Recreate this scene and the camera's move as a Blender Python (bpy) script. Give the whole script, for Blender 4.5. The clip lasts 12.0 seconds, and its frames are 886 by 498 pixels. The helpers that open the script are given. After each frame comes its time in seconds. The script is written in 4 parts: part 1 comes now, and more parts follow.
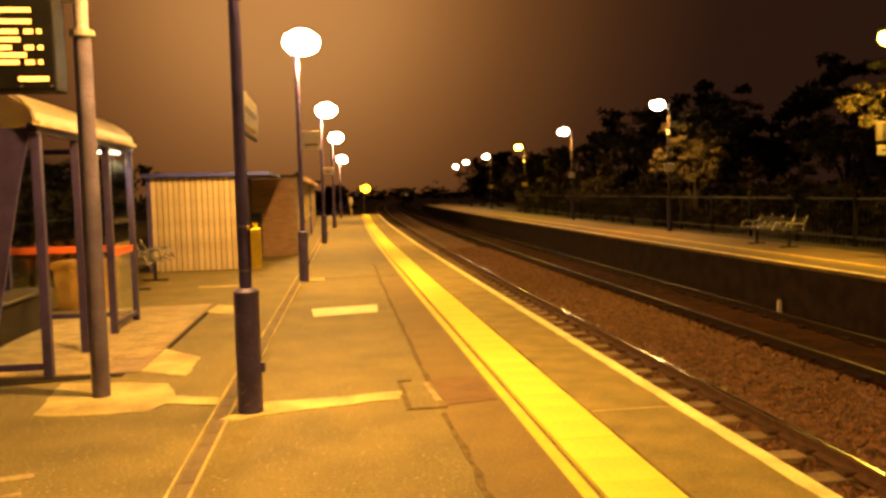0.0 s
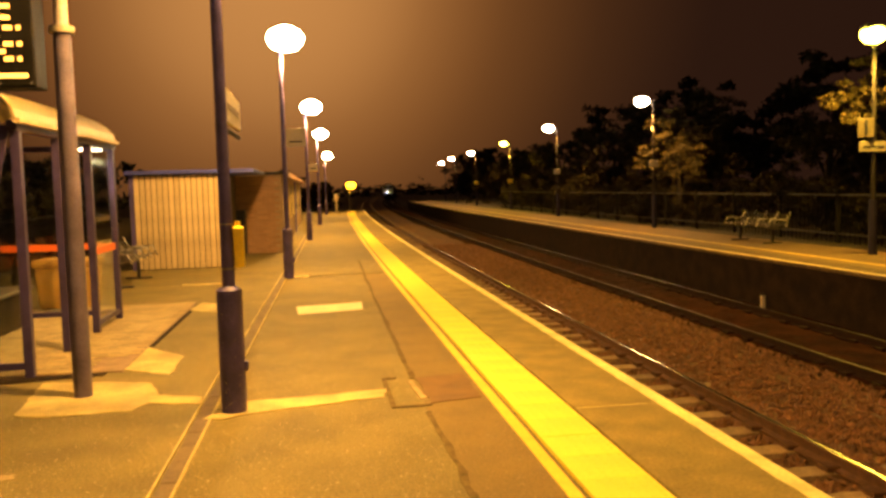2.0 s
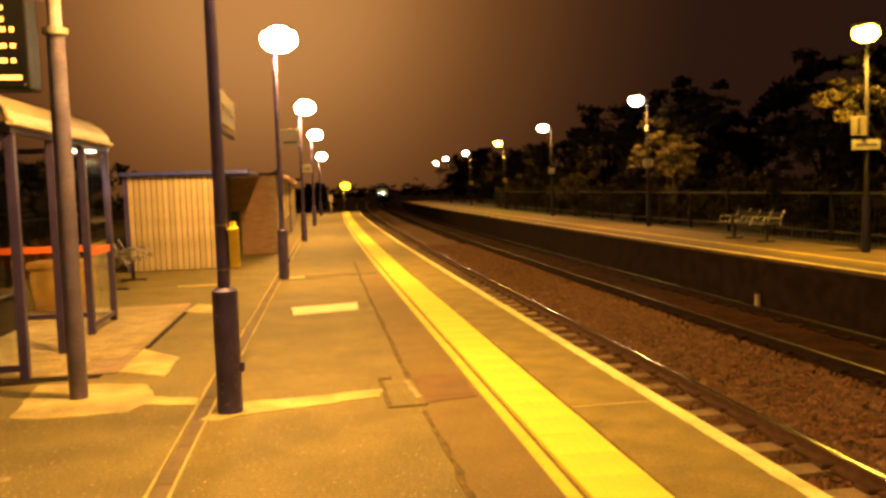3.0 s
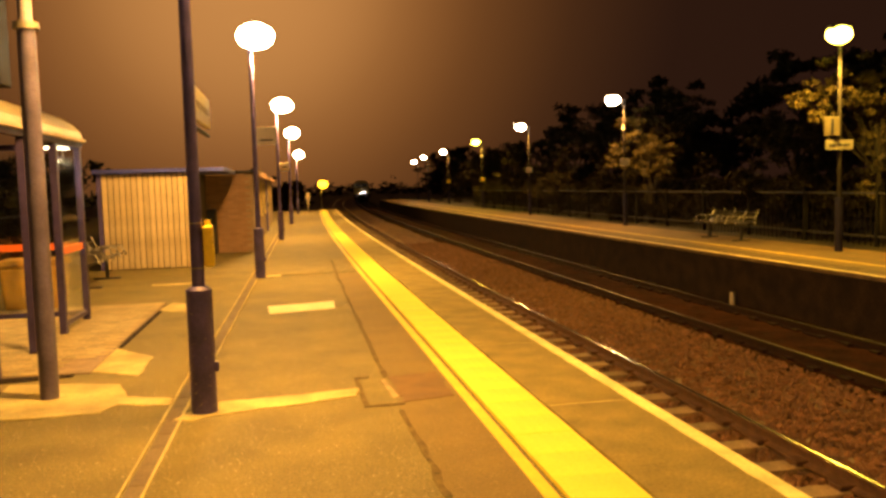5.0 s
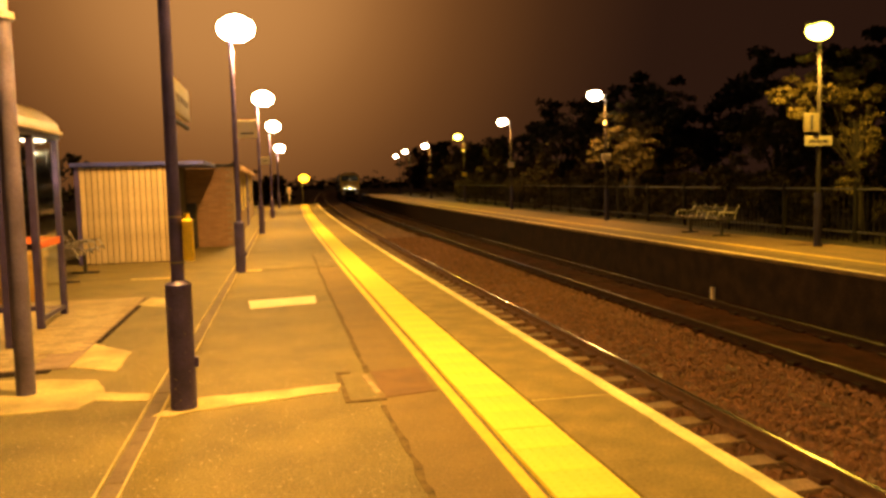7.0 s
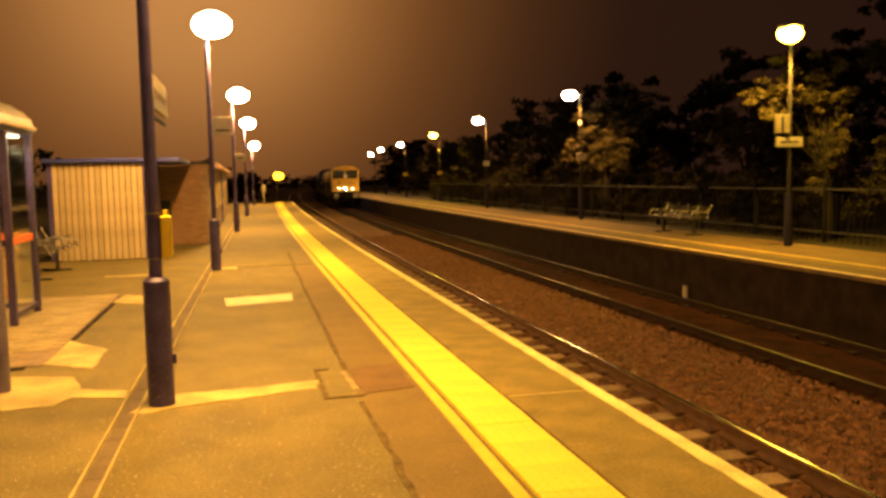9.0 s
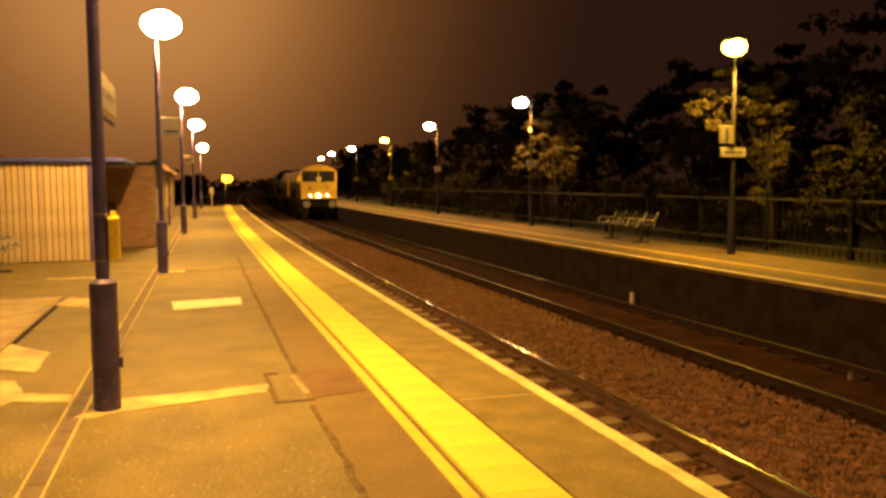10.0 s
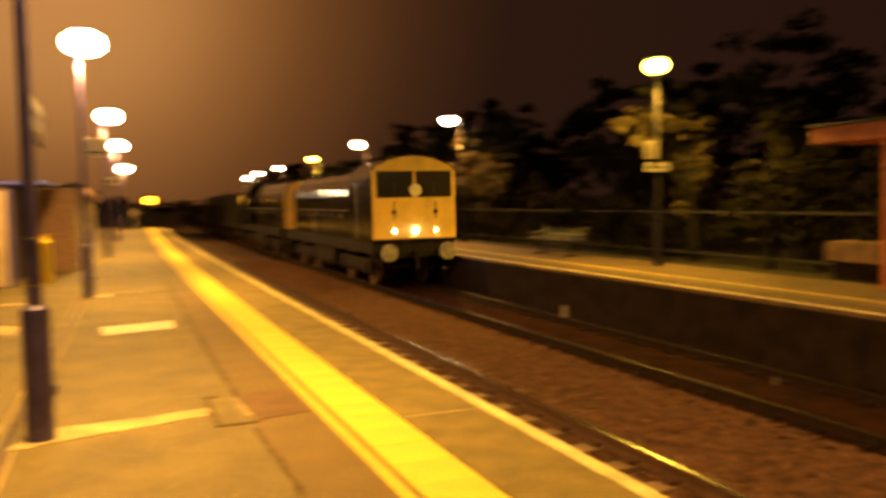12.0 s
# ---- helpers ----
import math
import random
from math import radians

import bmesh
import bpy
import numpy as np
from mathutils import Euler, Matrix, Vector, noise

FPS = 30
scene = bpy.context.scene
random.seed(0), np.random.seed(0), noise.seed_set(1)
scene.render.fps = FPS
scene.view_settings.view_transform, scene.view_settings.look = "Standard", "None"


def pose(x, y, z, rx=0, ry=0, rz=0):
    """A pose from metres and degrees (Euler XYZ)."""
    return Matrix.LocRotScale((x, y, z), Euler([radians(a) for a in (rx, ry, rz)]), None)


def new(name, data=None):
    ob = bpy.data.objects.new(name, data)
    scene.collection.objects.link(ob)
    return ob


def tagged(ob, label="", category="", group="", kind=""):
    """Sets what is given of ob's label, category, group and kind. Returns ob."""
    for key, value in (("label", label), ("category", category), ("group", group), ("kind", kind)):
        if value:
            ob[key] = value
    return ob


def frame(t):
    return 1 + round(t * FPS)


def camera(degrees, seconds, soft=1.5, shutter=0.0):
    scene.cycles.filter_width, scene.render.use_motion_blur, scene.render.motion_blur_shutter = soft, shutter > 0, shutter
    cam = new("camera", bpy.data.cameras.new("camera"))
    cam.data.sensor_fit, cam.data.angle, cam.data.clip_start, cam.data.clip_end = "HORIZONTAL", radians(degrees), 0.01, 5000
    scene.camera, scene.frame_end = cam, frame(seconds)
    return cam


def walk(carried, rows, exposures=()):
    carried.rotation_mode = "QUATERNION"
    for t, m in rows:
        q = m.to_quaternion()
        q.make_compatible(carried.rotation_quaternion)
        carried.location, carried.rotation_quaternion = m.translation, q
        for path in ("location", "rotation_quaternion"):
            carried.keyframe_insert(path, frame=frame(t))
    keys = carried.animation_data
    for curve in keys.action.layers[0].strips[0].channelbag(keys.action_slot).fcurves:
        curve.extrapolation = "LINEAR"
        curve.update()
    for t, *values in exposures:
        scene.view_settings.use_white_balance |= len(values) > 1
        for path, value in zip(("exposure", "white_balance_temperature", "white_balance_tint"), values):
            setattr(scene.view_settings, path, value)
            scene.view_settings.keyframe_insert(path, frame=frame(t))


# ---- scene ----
cam = camera(55.63, 12.0, soft=3.0, shutter=1.0)
walk(cam, [
    (0.0, pose(0.016, -0.003, 1.596, 86.04, 1.50, -7.46)),
    (0.5, pose(0.024, 0.006, 1.605, 85.92, 1.49, -7.88)),
    (1.0, pose(0.029, 0.003, 1.602, 85.75, 1.57, -8.08)),
    (1.5, pose(0.029, 0.008, 1.603, 85.60, 1.37, -8.77)),
    (2.0, pose(0.031, 0.007, 1.603, 85.78, 1.58, -8.43)),
    (2.5, pose(0.030, 0.003, 1.602, 85.74, 1.64, -8.29)),
    (3.0, pose(0.027, -0.002, 1.601, 85.78, 1.86, -8.80)),
    (5.0, pose(0.036, 0.023, 1.598, 85.64, 1.68, -10.31)),
    (5.5, pose(0.039, 0.026, 1.601, 85.64, 1.95, -10.65)),
    (6.0, pose(0.034, 0.029, 1.600, 85.56, 1.91, -10.41)),
    (6.5, pose(0.030, 0.032, 1.596, 85.34, 1.60, -11.11)),
    (7.0, pose(0.037, 0.057, 1.595, 85.24, 1.48, -11.55)),
    (9.0, pose(-0.000, 0.012, 1.592, 85.10, 1.16, -13.25)),
    (9.5, pose(-0.005, -0.002, 1.592, 85.28, 0.80, -15.02)),
    (10.0, pose(-0.024, -0.016, 1.588, 85.42, 0.36, -16.60)),
    (10.5, pose(-0.030, -0.020, 1.594, 86.05, -0.40, -16.31)),
    (11.0, pose(-0.014, -0.030, 1.597, 86.06, -1.08, -18.38)),
    (11.5, pose(-0.032, -0.042, 1.588, 85.52, -0.23, -20.70)),
    (11.8, pose(-0.047, -0.040, 1.599, 86.42, 1.20, -20.23)),
    (11.9, pose(-0.080, -0.041, 1.593, 86.51, 1.39, -20.01)),
    (12.0, pose(-0.128, -0.017, 1.584, 86.57, 1.21, -21.51)),
])

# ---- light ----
world = bpy.data.worlds.new("night_sky_glare")
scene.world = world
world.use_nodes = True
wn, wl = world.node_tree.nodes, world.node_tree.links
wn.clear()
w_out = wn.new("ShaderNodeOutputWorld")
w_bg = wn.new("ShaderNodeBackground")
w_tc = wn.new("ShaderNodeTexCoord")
# Lamp glare is painted into the sky as a warm lobe round this direction.
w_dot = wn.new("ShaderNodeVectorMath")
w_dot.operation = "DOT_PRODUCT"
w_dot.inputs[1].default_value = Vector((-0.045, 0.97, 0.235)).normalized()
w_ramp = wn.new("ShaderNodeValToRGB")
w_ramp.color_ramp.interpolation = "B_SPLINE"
SKY_AND_GLARE = [(0.0, (0.0085, 0.0032, 0.0020)), (0.88, (0.0115, 0.0043, 0.0024)), (0.930, (0.030, 0.0106, 0.0038)), (0.963, (0.080, 0.028, 0.0072)), (0.984, (0.165, 0.061, 0.0150)), (1.0, (0.36, 0.155, 0.042))]
w_ramp.color_ramp.elements[0].position, w_ramp.color_ramp.elements[0].color = SKY_AND_GLARE[0][0], (*SKY_AND_GLARE[0][1], 1)
w_ramp.color_ramp.elements[1].position, w_ramp.color_ramp.elements[1].color = SKY_AND_GLARE[-1][0], (*SKY_AND_GLARE[-1][1], 1)
for at, c in SKY_AND_GLARE[1:-1]:
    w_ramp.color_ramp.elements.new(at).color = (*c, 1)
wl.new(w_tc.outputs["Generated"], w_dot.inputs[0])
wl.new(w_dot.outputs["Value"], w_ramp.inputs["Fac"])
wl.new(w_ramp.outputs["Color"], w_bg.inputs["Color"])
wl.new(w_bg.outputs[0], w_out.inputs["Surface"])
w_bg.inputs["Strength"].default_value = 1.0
scene.view_settings.exposure = 0.81

SODIUM = (1.0, 0.468, 0.075)
YELLOW = (1.0, 0.55, 0.05)


def bulb(x, y, z, watts, colour, radius=0.12, cone=150, tip=0.0):
    """A hooded lantern's light: a wide cone downwards, tipped across the platform by so many degrees."""
    data = bpy.data.lights.new("lantern_light", "SPOT")
    data.energy, data.color, data.shadow_soft_size = watts, colour, radius
    data.spot_size, data.spot_blend = radians(cone), 0.45
    new("lantern_light", data).matrix_basis = pose(x, y, z, 0, tip, 0)


# near platform lanterns, far platform lanterns: x, y, z of the lantern, watts, colour
# The first lamp of each row is unseen, added to light the foreground.
NEAR_LAMPS = [(-0.5, -6.0, 4.45, 1380, SODIUM), (-0.52, 6.25, 4.45, 1380, SODIUM), (-0.46, 15.7, 4.40, 1500, SODIUM),
              (-0.10, 27.5, 4.32, 1500, SODIUM), (0.24, 39.5, 4.23, 1380, SODIUM), (0.68, 55.0, 3.85, 1380, SODIUM)]
FAR_LAMPS = [(11.6, 4.0, 4.45, 600, SODIUM), (11.05, 15.5, 4.43, 1150, YELLOW), (11.45, 28.6, 4.47, 900, SODIUM),
             (11.65, 41.5, 4.45, 900, SODIUM), (12.4, 55.3, 4.43, 900, YELLOW), (12.95, 70.5, 4.45, 900, SODIUM),
             (13.4, 84.0, 4.47, 600, SODIUM), (14.6, 99.0, 4.47, 420, SODIUM)]
for lx, ly, lz, watts, colour in NEAR_LAMPS:
    bulb(lx, ly, lz - 0.40, watts, colour, cone=171)
for lx, ly, lz, watts, colour in FAR_LAMPS:
    bulb(lx, ly, lz - 0.34, watts, colour, cone=176, tip=3)
bulb(3.55, 92.0, 1.58, 160, (1.0, 0.5, 0.02))


# ---- materials ----
def mat(name, colour, rough=0.7, metal=0.0, var=0.25, scale=6.0, fine=60.0, bump=0.25, other=None, spread=0.0, depth=0.01, spec=0.35, grit=(0.6, 1.25), specks=0.0, gmix=None):
    """A surface with coarse stains, fine grain and relief."""
    m = bpy.data.materials.new(name)
    m.use_nodes = True
    n, l = m.node_tree.nodes, m.node_tree.links
    b = n["Principled BSDF"]
    tc = n.new("ShaderNodeTexCoord")
    coarse, grain = n.new("ShaderNodeTexNoise"), n.new("ShaderNodeTexNoise")
    coarse.inputs["Scale"].default_value, coarse.inputs["Detail"].default_value = scale, 6
    grain.inputs["Scale"].default_value, grain.inputs["Detail"].default_value = fine, 3
    l.new(tc.outputs["Object"], coarse.inputs["Vector"])
    l.new(tc.outputs["Object"], grain.inputs["Vector"])
    ramp = n.new("ShaderNodeValToRGB")
    dark = other or tuple(c * (1 - var * 1.4) for c in colour)
    light = tuple(min(1, c * (1 + var * 0.6)) for c in colour)
    ramp.color_ramp.elements[0].position, ramp.color_ramp.elements[0].color = 0.33, (*dark, 1)
    ramp.color_ramp.elements[1].position, ramp.color_ramp.elements[1].color = 0.66, (*light, 1)
    l.new(coarse.outputs["Fac"], ramp.inputs["Fac"])
    mix = n.new("ShaderNodeMix")
    mix.data_type, mix.blend_type = "RGBA", "MULTIPLY"
    mix.inputs["Factor"].default_value = min(1.0, var * 2) if gmix is None else gmix
    gr = n.new("ShaderNodeMapRange")
    gr.inputs["From Min"].default_value, gr.inputs["From Max"].default_value = 0.3, 0.7
    gr.inputs["To Min"].default_value, gr.inputs["To Max"].default_value = grit
    l.new(grain.outputs["Fac"], gr.inputs["Value"])
    l.new(ramp.outputs["Color"], mix.inputs["A"])
    l.new(gr.outputs["Result"], mix.inputs["B"])
    last = mix.outputs["Result"]
    if specks:
        chip, step, lighter = n.new("ShaderNodeTexNoise"), n.new("ShaderNodeMapRange"), n.new("ShaderNodeMix")
        chip.inputs["Scale"].default_value, chip.inputs["Detail"].default_value = 46, 1
        step.inputs["From Min"].default_value, step.inputs["From Max"].default_value = 0.68, 0.74
        step.inputs["To Max"].default_value = specks
        l.new(tc.outputs["Object"], chip.inputs["Vector"])
        l.new(chip.outputs["Fac"], step.inputs["Value"])
        lighter.data_type = "RGBA"
        lighter.inputs["B"].default_value = (0.62, 0.52, 0.34, 1)
        l.new(step.outputs["Result"], lighter.inputs["Factor"])
        l.new(last, lighter.inputs["A"])
        last = lighter.outputs["Result"]
    if spread:
        info, hsv, mr = n.new("ShaderNodeObjectInfo"), n.new("ShaderNodeHueSaturation"), n.new("ShaderNodeMapRange")
        mr.inputs["To Min"].default_value, mr.inputs["To Max"].default_value = 1 - spread, 1 + spread
        l.new(info.outputs["Random"], mr.inputs["Value"])
        l.new(mr.outputs["Result"], hsv.inputs["Value"])
        l.new(last, hsv.inputs["Color"])
        last = hsv.outputs["Color"]
    l.new(last, b.inputs["Base Color"])
    rr = n.new("ShaderNodeMapRange")
    rr.inputs["To Min"].default_value, rr.inputs["To Max"].default_value = max(0.02, rough - 0.15), min(1, rough + 0.15)
    l.new(coarse.outputs["Fac"], rr.inputs["Value"])
    l.new(rr.outputs["Result"], b.inputs["Roughness"])
    b.inputs["Metallic"].default_value = metal
    b.inputs["Specular IOR Level"].default_value = spec
    if bump:
        bp = n.new("ShaderNodeBump")
        bp.inputs["Strength"].default_value, bp.inputs["Distance"].default_value = bump, depth
        l.new(grain.outputs["Fac"], bp.inputs["Height"])
        l.new(bp.outputs["Normal"], b.inputs["Normal"])
    return m


def glow(name, colour, strength):
    m = bpy.data.materials.new(name)
    m.use_nodes = True
    b = m.node_tree.nodes["Principled BSDF"]
    b.inputs["Base Color"].default_value = (*colour, 1)
    b.inputs["Emission Color"].default_value = (*colour, 1)
    b.inputs["Emission Strength"].default_value = strength
    return m


def clear(name, colour=(0.9, 0.95, 0.95), rough=0.03):
    m = bpy.data.materials.new(name)
    m.use_nodes = True
    b = m.node_tree.nodes["Principled BSDF"]
    b.inputs["Base Color"].default_value = (*colour, 1)
    b.inputs["Roughness"].default_value = rough
    b.inputs["Transmission Weight"].default_value = 1.0
    b.inputs["IOR"].default_value = 1.45
    return m


M = {
    "asphalt": mat("platform_asphalt", (0.180, 0.146, 0.057), 0.8, var=0.19, scale=1.5, fine=70, bump=0.6, depth=0.008, spec=0.22, grit=(0.3, 1.6), specks=0.75, gmix=0.6),
    "far_asphalt": mat("far_asphalt", (0.155, 0.10, 0.05), 0.8, var=0.25, scale=1.2, fine=90, bump=0.4),
    "patch": mat("red_brown_patch", (0.148, 0.088, 0.034), 0.8, var=0.2, scale=3, fine=120, bump=0.4),
    "tar": mat("tar_seam", (0.134, 0.102, 0.042), 0.85, var=0.35, scale=9, fine=80, spec=0.1),
    "concrete": mat("pale_concrete", (0.49, 0.405, 0.165), 0.85, var=0.26, scale=2.5, fine=70, bump=0.4),
    "coping": mat("coping_concrete", (0.262, 0.208, 0.066), 0.8, var=0.24, scale=2.4, fine=45, bump=0.4, spread=0.10, gmix=0.6, spec=0.2),
    "white_paint": mat("white_paint", (0.74, 0.66, 0.27), 0.6, var=0.2, scale=3, fine=45, bump=0.2),
    "yellow_paint": mat("yellow_paint", (0.74, 0.55, 0.05), 0.6, var=0.14, scale=3, fine=50, bump=0.2),
    "tactile": mat("tactile_yellow", (0.78, 0.635, 0.075), 0.66, var=0.08, scale=1.6, fine=40, bump=0.15, spread=0.03, spec=0.2),
    "paver": mat("buff_paver", (0.41, 0.325, 0.165), 0.85, var=0.25, scale=5, fine=70, bump=0.4, spread=0.2),
    "brick": mat("brown_brick", (0.32, 0.185, 0.105), 0.85, var=0.22, scale=4, fine=60, bump=0.4, spread=0.14),
    "mortar": mat("mortar", (0.29, 0.21, 0.14), 0.9, var=0.2),
    "soil": mat("dark_soil", (0.045, 0.035, 0.02), 0.95, var=0.4, scale=0.7, fine=20, bump=0.6),
    "grass": mat("rough_grass", (0.024, 0.019, 0.009), 0.9, var=0.4, scale=2, fine=40, bump=0.6),
    "ballast": mat("rusty_ballast", (0.135, 0.066, 0.032), 0.92, var=0.4, scale=2.0, fine=28, bump=1.0, depth=0.04),
    "stone": mat("ballast_stone", (0.17, 0.085, 0.042), 0.9, var=0.45, scale=7, fine=40, bump=0.4),
    "sleeper": mat("weathered_sleeper", (0.20, 0.14, 0.078), 0.85, var=0.35, scale=3, fine=40, bump=0.5, spread=0.25),
    "rust": mat("rusty_rail_side", (0.10, 0.05, 0.028), 0.7, metal=0.3, var=0.3, scale=8),
    "rail_top": mat("polished_rail_head", (0.17, 0.16, 0.17), 0.22, metal=1.0, var=0.1, scale=3, fine=30, bump=0.05),
    "blue": mat("dark_blue_paint", (0.088, 0.068, 0.235), 0.45, var=0.22, scale=5, fine=60, bump=0.12),
    "blue_bright": mat("blue_fascia", (0.06, 0.07, 0.37), 0.55, var=0.15, scale=3, bump=0.1),
    "grey": mat("grey_pole_paint", (0.25, 0.215, 0.23), 0.45, var=0.2, scale=4, fine=50, bump=0.12),
    "cream": mat("cream_cladding", (0.54, 0.43, 0.26), 0.6, var=0.2, scale=2.6, fine=40, bump=0.15, spread=0.12),
    "gap": mat("shadow_gap", (0.055, 0.037, 0.02), 0.8),
    "dark": mat("black_metal", (0.025, 0.023, 0.022), 0.55, var=0.3, scale=5),
    "chrome": mat("worn_chrome", (0.46, 0.44, 0.42), 0.26, metal=0.7, var=0.12, scale=6, bump=0.08),
    "galv": mat("galvanised_steel", (0.30, 0.27, 0.23), 0.6, metal=0.4, var=0.3, scale=6),
    "orange": mat("orange_band", (0.72, 0.16, 0.03), 0.5, var=0.12, scale=4, bump=0.1),
    "rust_orange": mat("orange_canopy", (0.62, 0.20, 0.07), 0.6, var=0.2, scale=2, bump=0.1),
    "yellow_box": mat("yellow_plastic", (0.93, 0.68, 0.03), 0.45, var=0.12, scale=6, bump=0.08),
    "sign": mat("sign_white", (0.60, 0.54, 0.42), 0.5, var=0.1, scale=5, bump=0.05),
    "ink": mat("sign_lettering", (0.03, 0.03, 0.05), 0.5, var=0.1),
    "roof_sheet": mat("cream_roof_sheet", (0.40, 0.33, 0.19), 0.5, var=0.15, scale=2, bump=0.1),
    "bark": mat("bark", (0.018, 0.013, 0.008), 0.95, var=0.4, scale=6, fine=30, bump=0.9, depth=0.03),
    # Lamp falloff is put into the colour: leaf lit, leaf_mid shaded.
    "leaf": mat("leaf_green_lit", (0.075, 0.057, 0.018), 0.65, spec=0.25, var=0.45, scale=3, fine=14, bump=0.2),
    "leaf_mid": mat("leaf_brown_green_shaded", (0.026, 0.021, 0.009), 0.75, spec=0.12, var=0.5, scale=2.5, fine=12, bump=0.2),
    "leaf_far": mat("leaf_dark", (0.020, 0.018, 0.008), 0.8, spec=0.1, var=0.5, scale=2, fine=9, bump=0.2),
    "loco_dark": mat("loco_dark_paint", (0.010, 0.0075, 0.008), 0.15, spec=0.25, var=0.35, scale=1.6, fine=30, bump=0.03),
    "loco_roof": mat("loco_roof", (0.014, 0.012, 0.012), 0.7, spec=0.15, var=0.3, scale=2),
    "loco_yellow": mat("loco_warning_yellow", (0.72, 0.46, 0.075), 0.5, var=0.14, scale=1.8, fine=24, bump=0.08),
    "underframe": mat("oily_underframe", (0.018, 0.013, 0.010), 0.7, spec=0.15, var=0.4, scale=4, bump=0.4),
    "disc": mat("headcode_disc", (0.72, 0.64, 0.40), 0.6, var=0.1, scale=6),
    "near_black": mat("near_black_surface", (0.020, 0.012, 0.008), 0.9, spec=0.1, var=0.4, scale=3, fine=25, bump=0.6),
    "slab": mat("pale_slab", (0.76, 0.67, 0.43), 0.8, var=0.1, scale=4, fine=60),
    "fence": mat("dark_fence", (0.008, 0.007, 0.006), 0.8, spec=0.1, var=0.3),
    "cover": mat("drain_cover", (0.15, 0.11, 0.065), 0.8, var=0.3, scale=3, fine=50, spread=0.1),
    "dark_ballast": mat("dark_ballast", (0.032, 0.0115, 0.0065), 0.95, var=0.4, scale=2.0, fine=28, bump=1.0, depth=0.04, spec=0.02),
    "dark_sleeper": mat("dark_sleeper", (0.020, 0.010, 0.006), 0.95, var=0.35, scale=3, fine=40, bump=0.5, spread=0.25, spec=0.03),
    "dark_rail": mat("dark_rail_side", (0.022, 0.011, 0.007), 0.8, var=0.3, scale=8, spec=0.1),
    "smooth_tarmac": mat("smooth_tarmac", (0.178, 0.130, 0.050), 0.8, var=0.12, scale=2.2, fine=60, bump=0.25, spec=0.2, grit=(0.6, 1.3), specks=0.25, gmix=0.5),
    "far_sleeve": mat("far_sleeve_paint", (0.020, 0.017, 0.045), 0.5, var=0.2, scale=4, spec=0.2),
    "far_pole": mat("far_pole_paint", (0.028, 0.024, 0.027), 0.7, var=0.2, scale=4, spec=0.08),
    "faded": mat("faded_lettering", (0.20, 0.16, 0.13), 0.6, var=0.2),
    "dim_sign": mat("grimy_sign", (0.15, 0.12, 0.085), 0.6, var=0.2, scale=5),
    "name_board": mat("weathered_name_board", (0.30, 0.27, 0.21), 0.55, var=0.15, scale=5, bump=0.05),
    "sleeve_blue": mat("chipped_blue_paint", (0.088, 0.068, 0.235), 0.45, var=0.25, scale=5, fine=60, bump=0.15, specks=0.45),
    "pole_low": mat("pole_paint", (0.118, 0.096, 0.155), 0.45, var=0.25, scale=5, fine=60, bump=0.12),
    "seat_steel": mat("dull_seat_steel", (0.11, 0.10, 0.10), 0.35, metal=0.85, var=0.2, scale=6),
    "worn_white": mat("worn_white_paint", (0.72, 0.58, 0.34), 0.7, var=0.25, scale=3, fine=30),
    "worn_yellow": mat("worn_yellow_paint", (0.46, 0.31, 0.07), 0.7, var=0.3, scale=3, fine=30),
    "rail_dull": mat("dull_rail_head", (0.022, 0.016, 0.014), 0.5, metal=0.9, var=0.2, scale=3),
    "shelter_blue": mat("shelter_blue_paint", (0.042, 0.030, 0.098), 0.42, var=0.22, scale=5, fine=60, bump=0.12),
    "bin": mat("tan_plastic", (0.52, 0.31, 0.06), 0.6, var=0.18, scale=5, bump=0.1),
    "far_coping": mat("grimy_coping", (0.135, 0.088, 0.042), 0.85, var=0.35, scale=2.4, fine=45, bump=0.4, spread=0.15),
    "masonry": mat("weathered_masonry", (0.20, 0.12, 0.07), 0.85, var=0.3, scale=4, fine=40, bump=0.4),
    "display_black": mat("black_display_case", (0.010, 0.009, 0.008), 0.6, spec=0.15, var=0.3, scale=5),
    "glass": clear("shelter_glass"),
    "window_glass": mat("dull_window_glass", (0.03, 0.022, 0.018), 0.4, spec=0.2, var=0.1, scale=2, bump=0),
    "cab_glass": mat("dark_cab_window", (0.02, 0.018, 0.018), 0.08, var=0.1, scale=2, bump=0),
    "lamp": glow("sodium_lamp_glow", (1.0, 0.74, 0.40), 58),
    "lamp_yellow": glow("yellow_lamp_glow", (1.0, 0.80, 0.06), 24),
    "lamp_amber": glow("amber_lamp_glow", (1.0, 0.42, 0.010), 9.0),
    "head": glow("headlight_glow", (0.90, 0.94, 1.0), 140),
    "marker": glow("marker_glow", (1.0, 0.95, 0.88), 26),
    "tube": glow("shelter_tube_glow", (1.0, 0.80, 0.50), 6),
    "led": glow("led_amber", (1.0, 0.44, 0.06), 2.6),
}


# ---- building blocks ----
def bx(bm, x0, x1, y0, y1, z0, z1, bevel=0.0):
    r = bmesh.ops.create_cube(bm, size=1, matrix=Matrix.LocRotScale(((x0 + x1) / 2, (y0 + y1) / 2, (z0 + z1) / 2), None, (abs(x1 - x0), abs(y1 - y0), abs(z1 - z0))))
    if bevel:
        edges = list({e for v in r["verts"] for e in v.link_edges})
        bmesh.ops.bevel(bm, geom=edges, offset=bevel, segments=2, affect="EDGES", profile=0.5)
    return bm


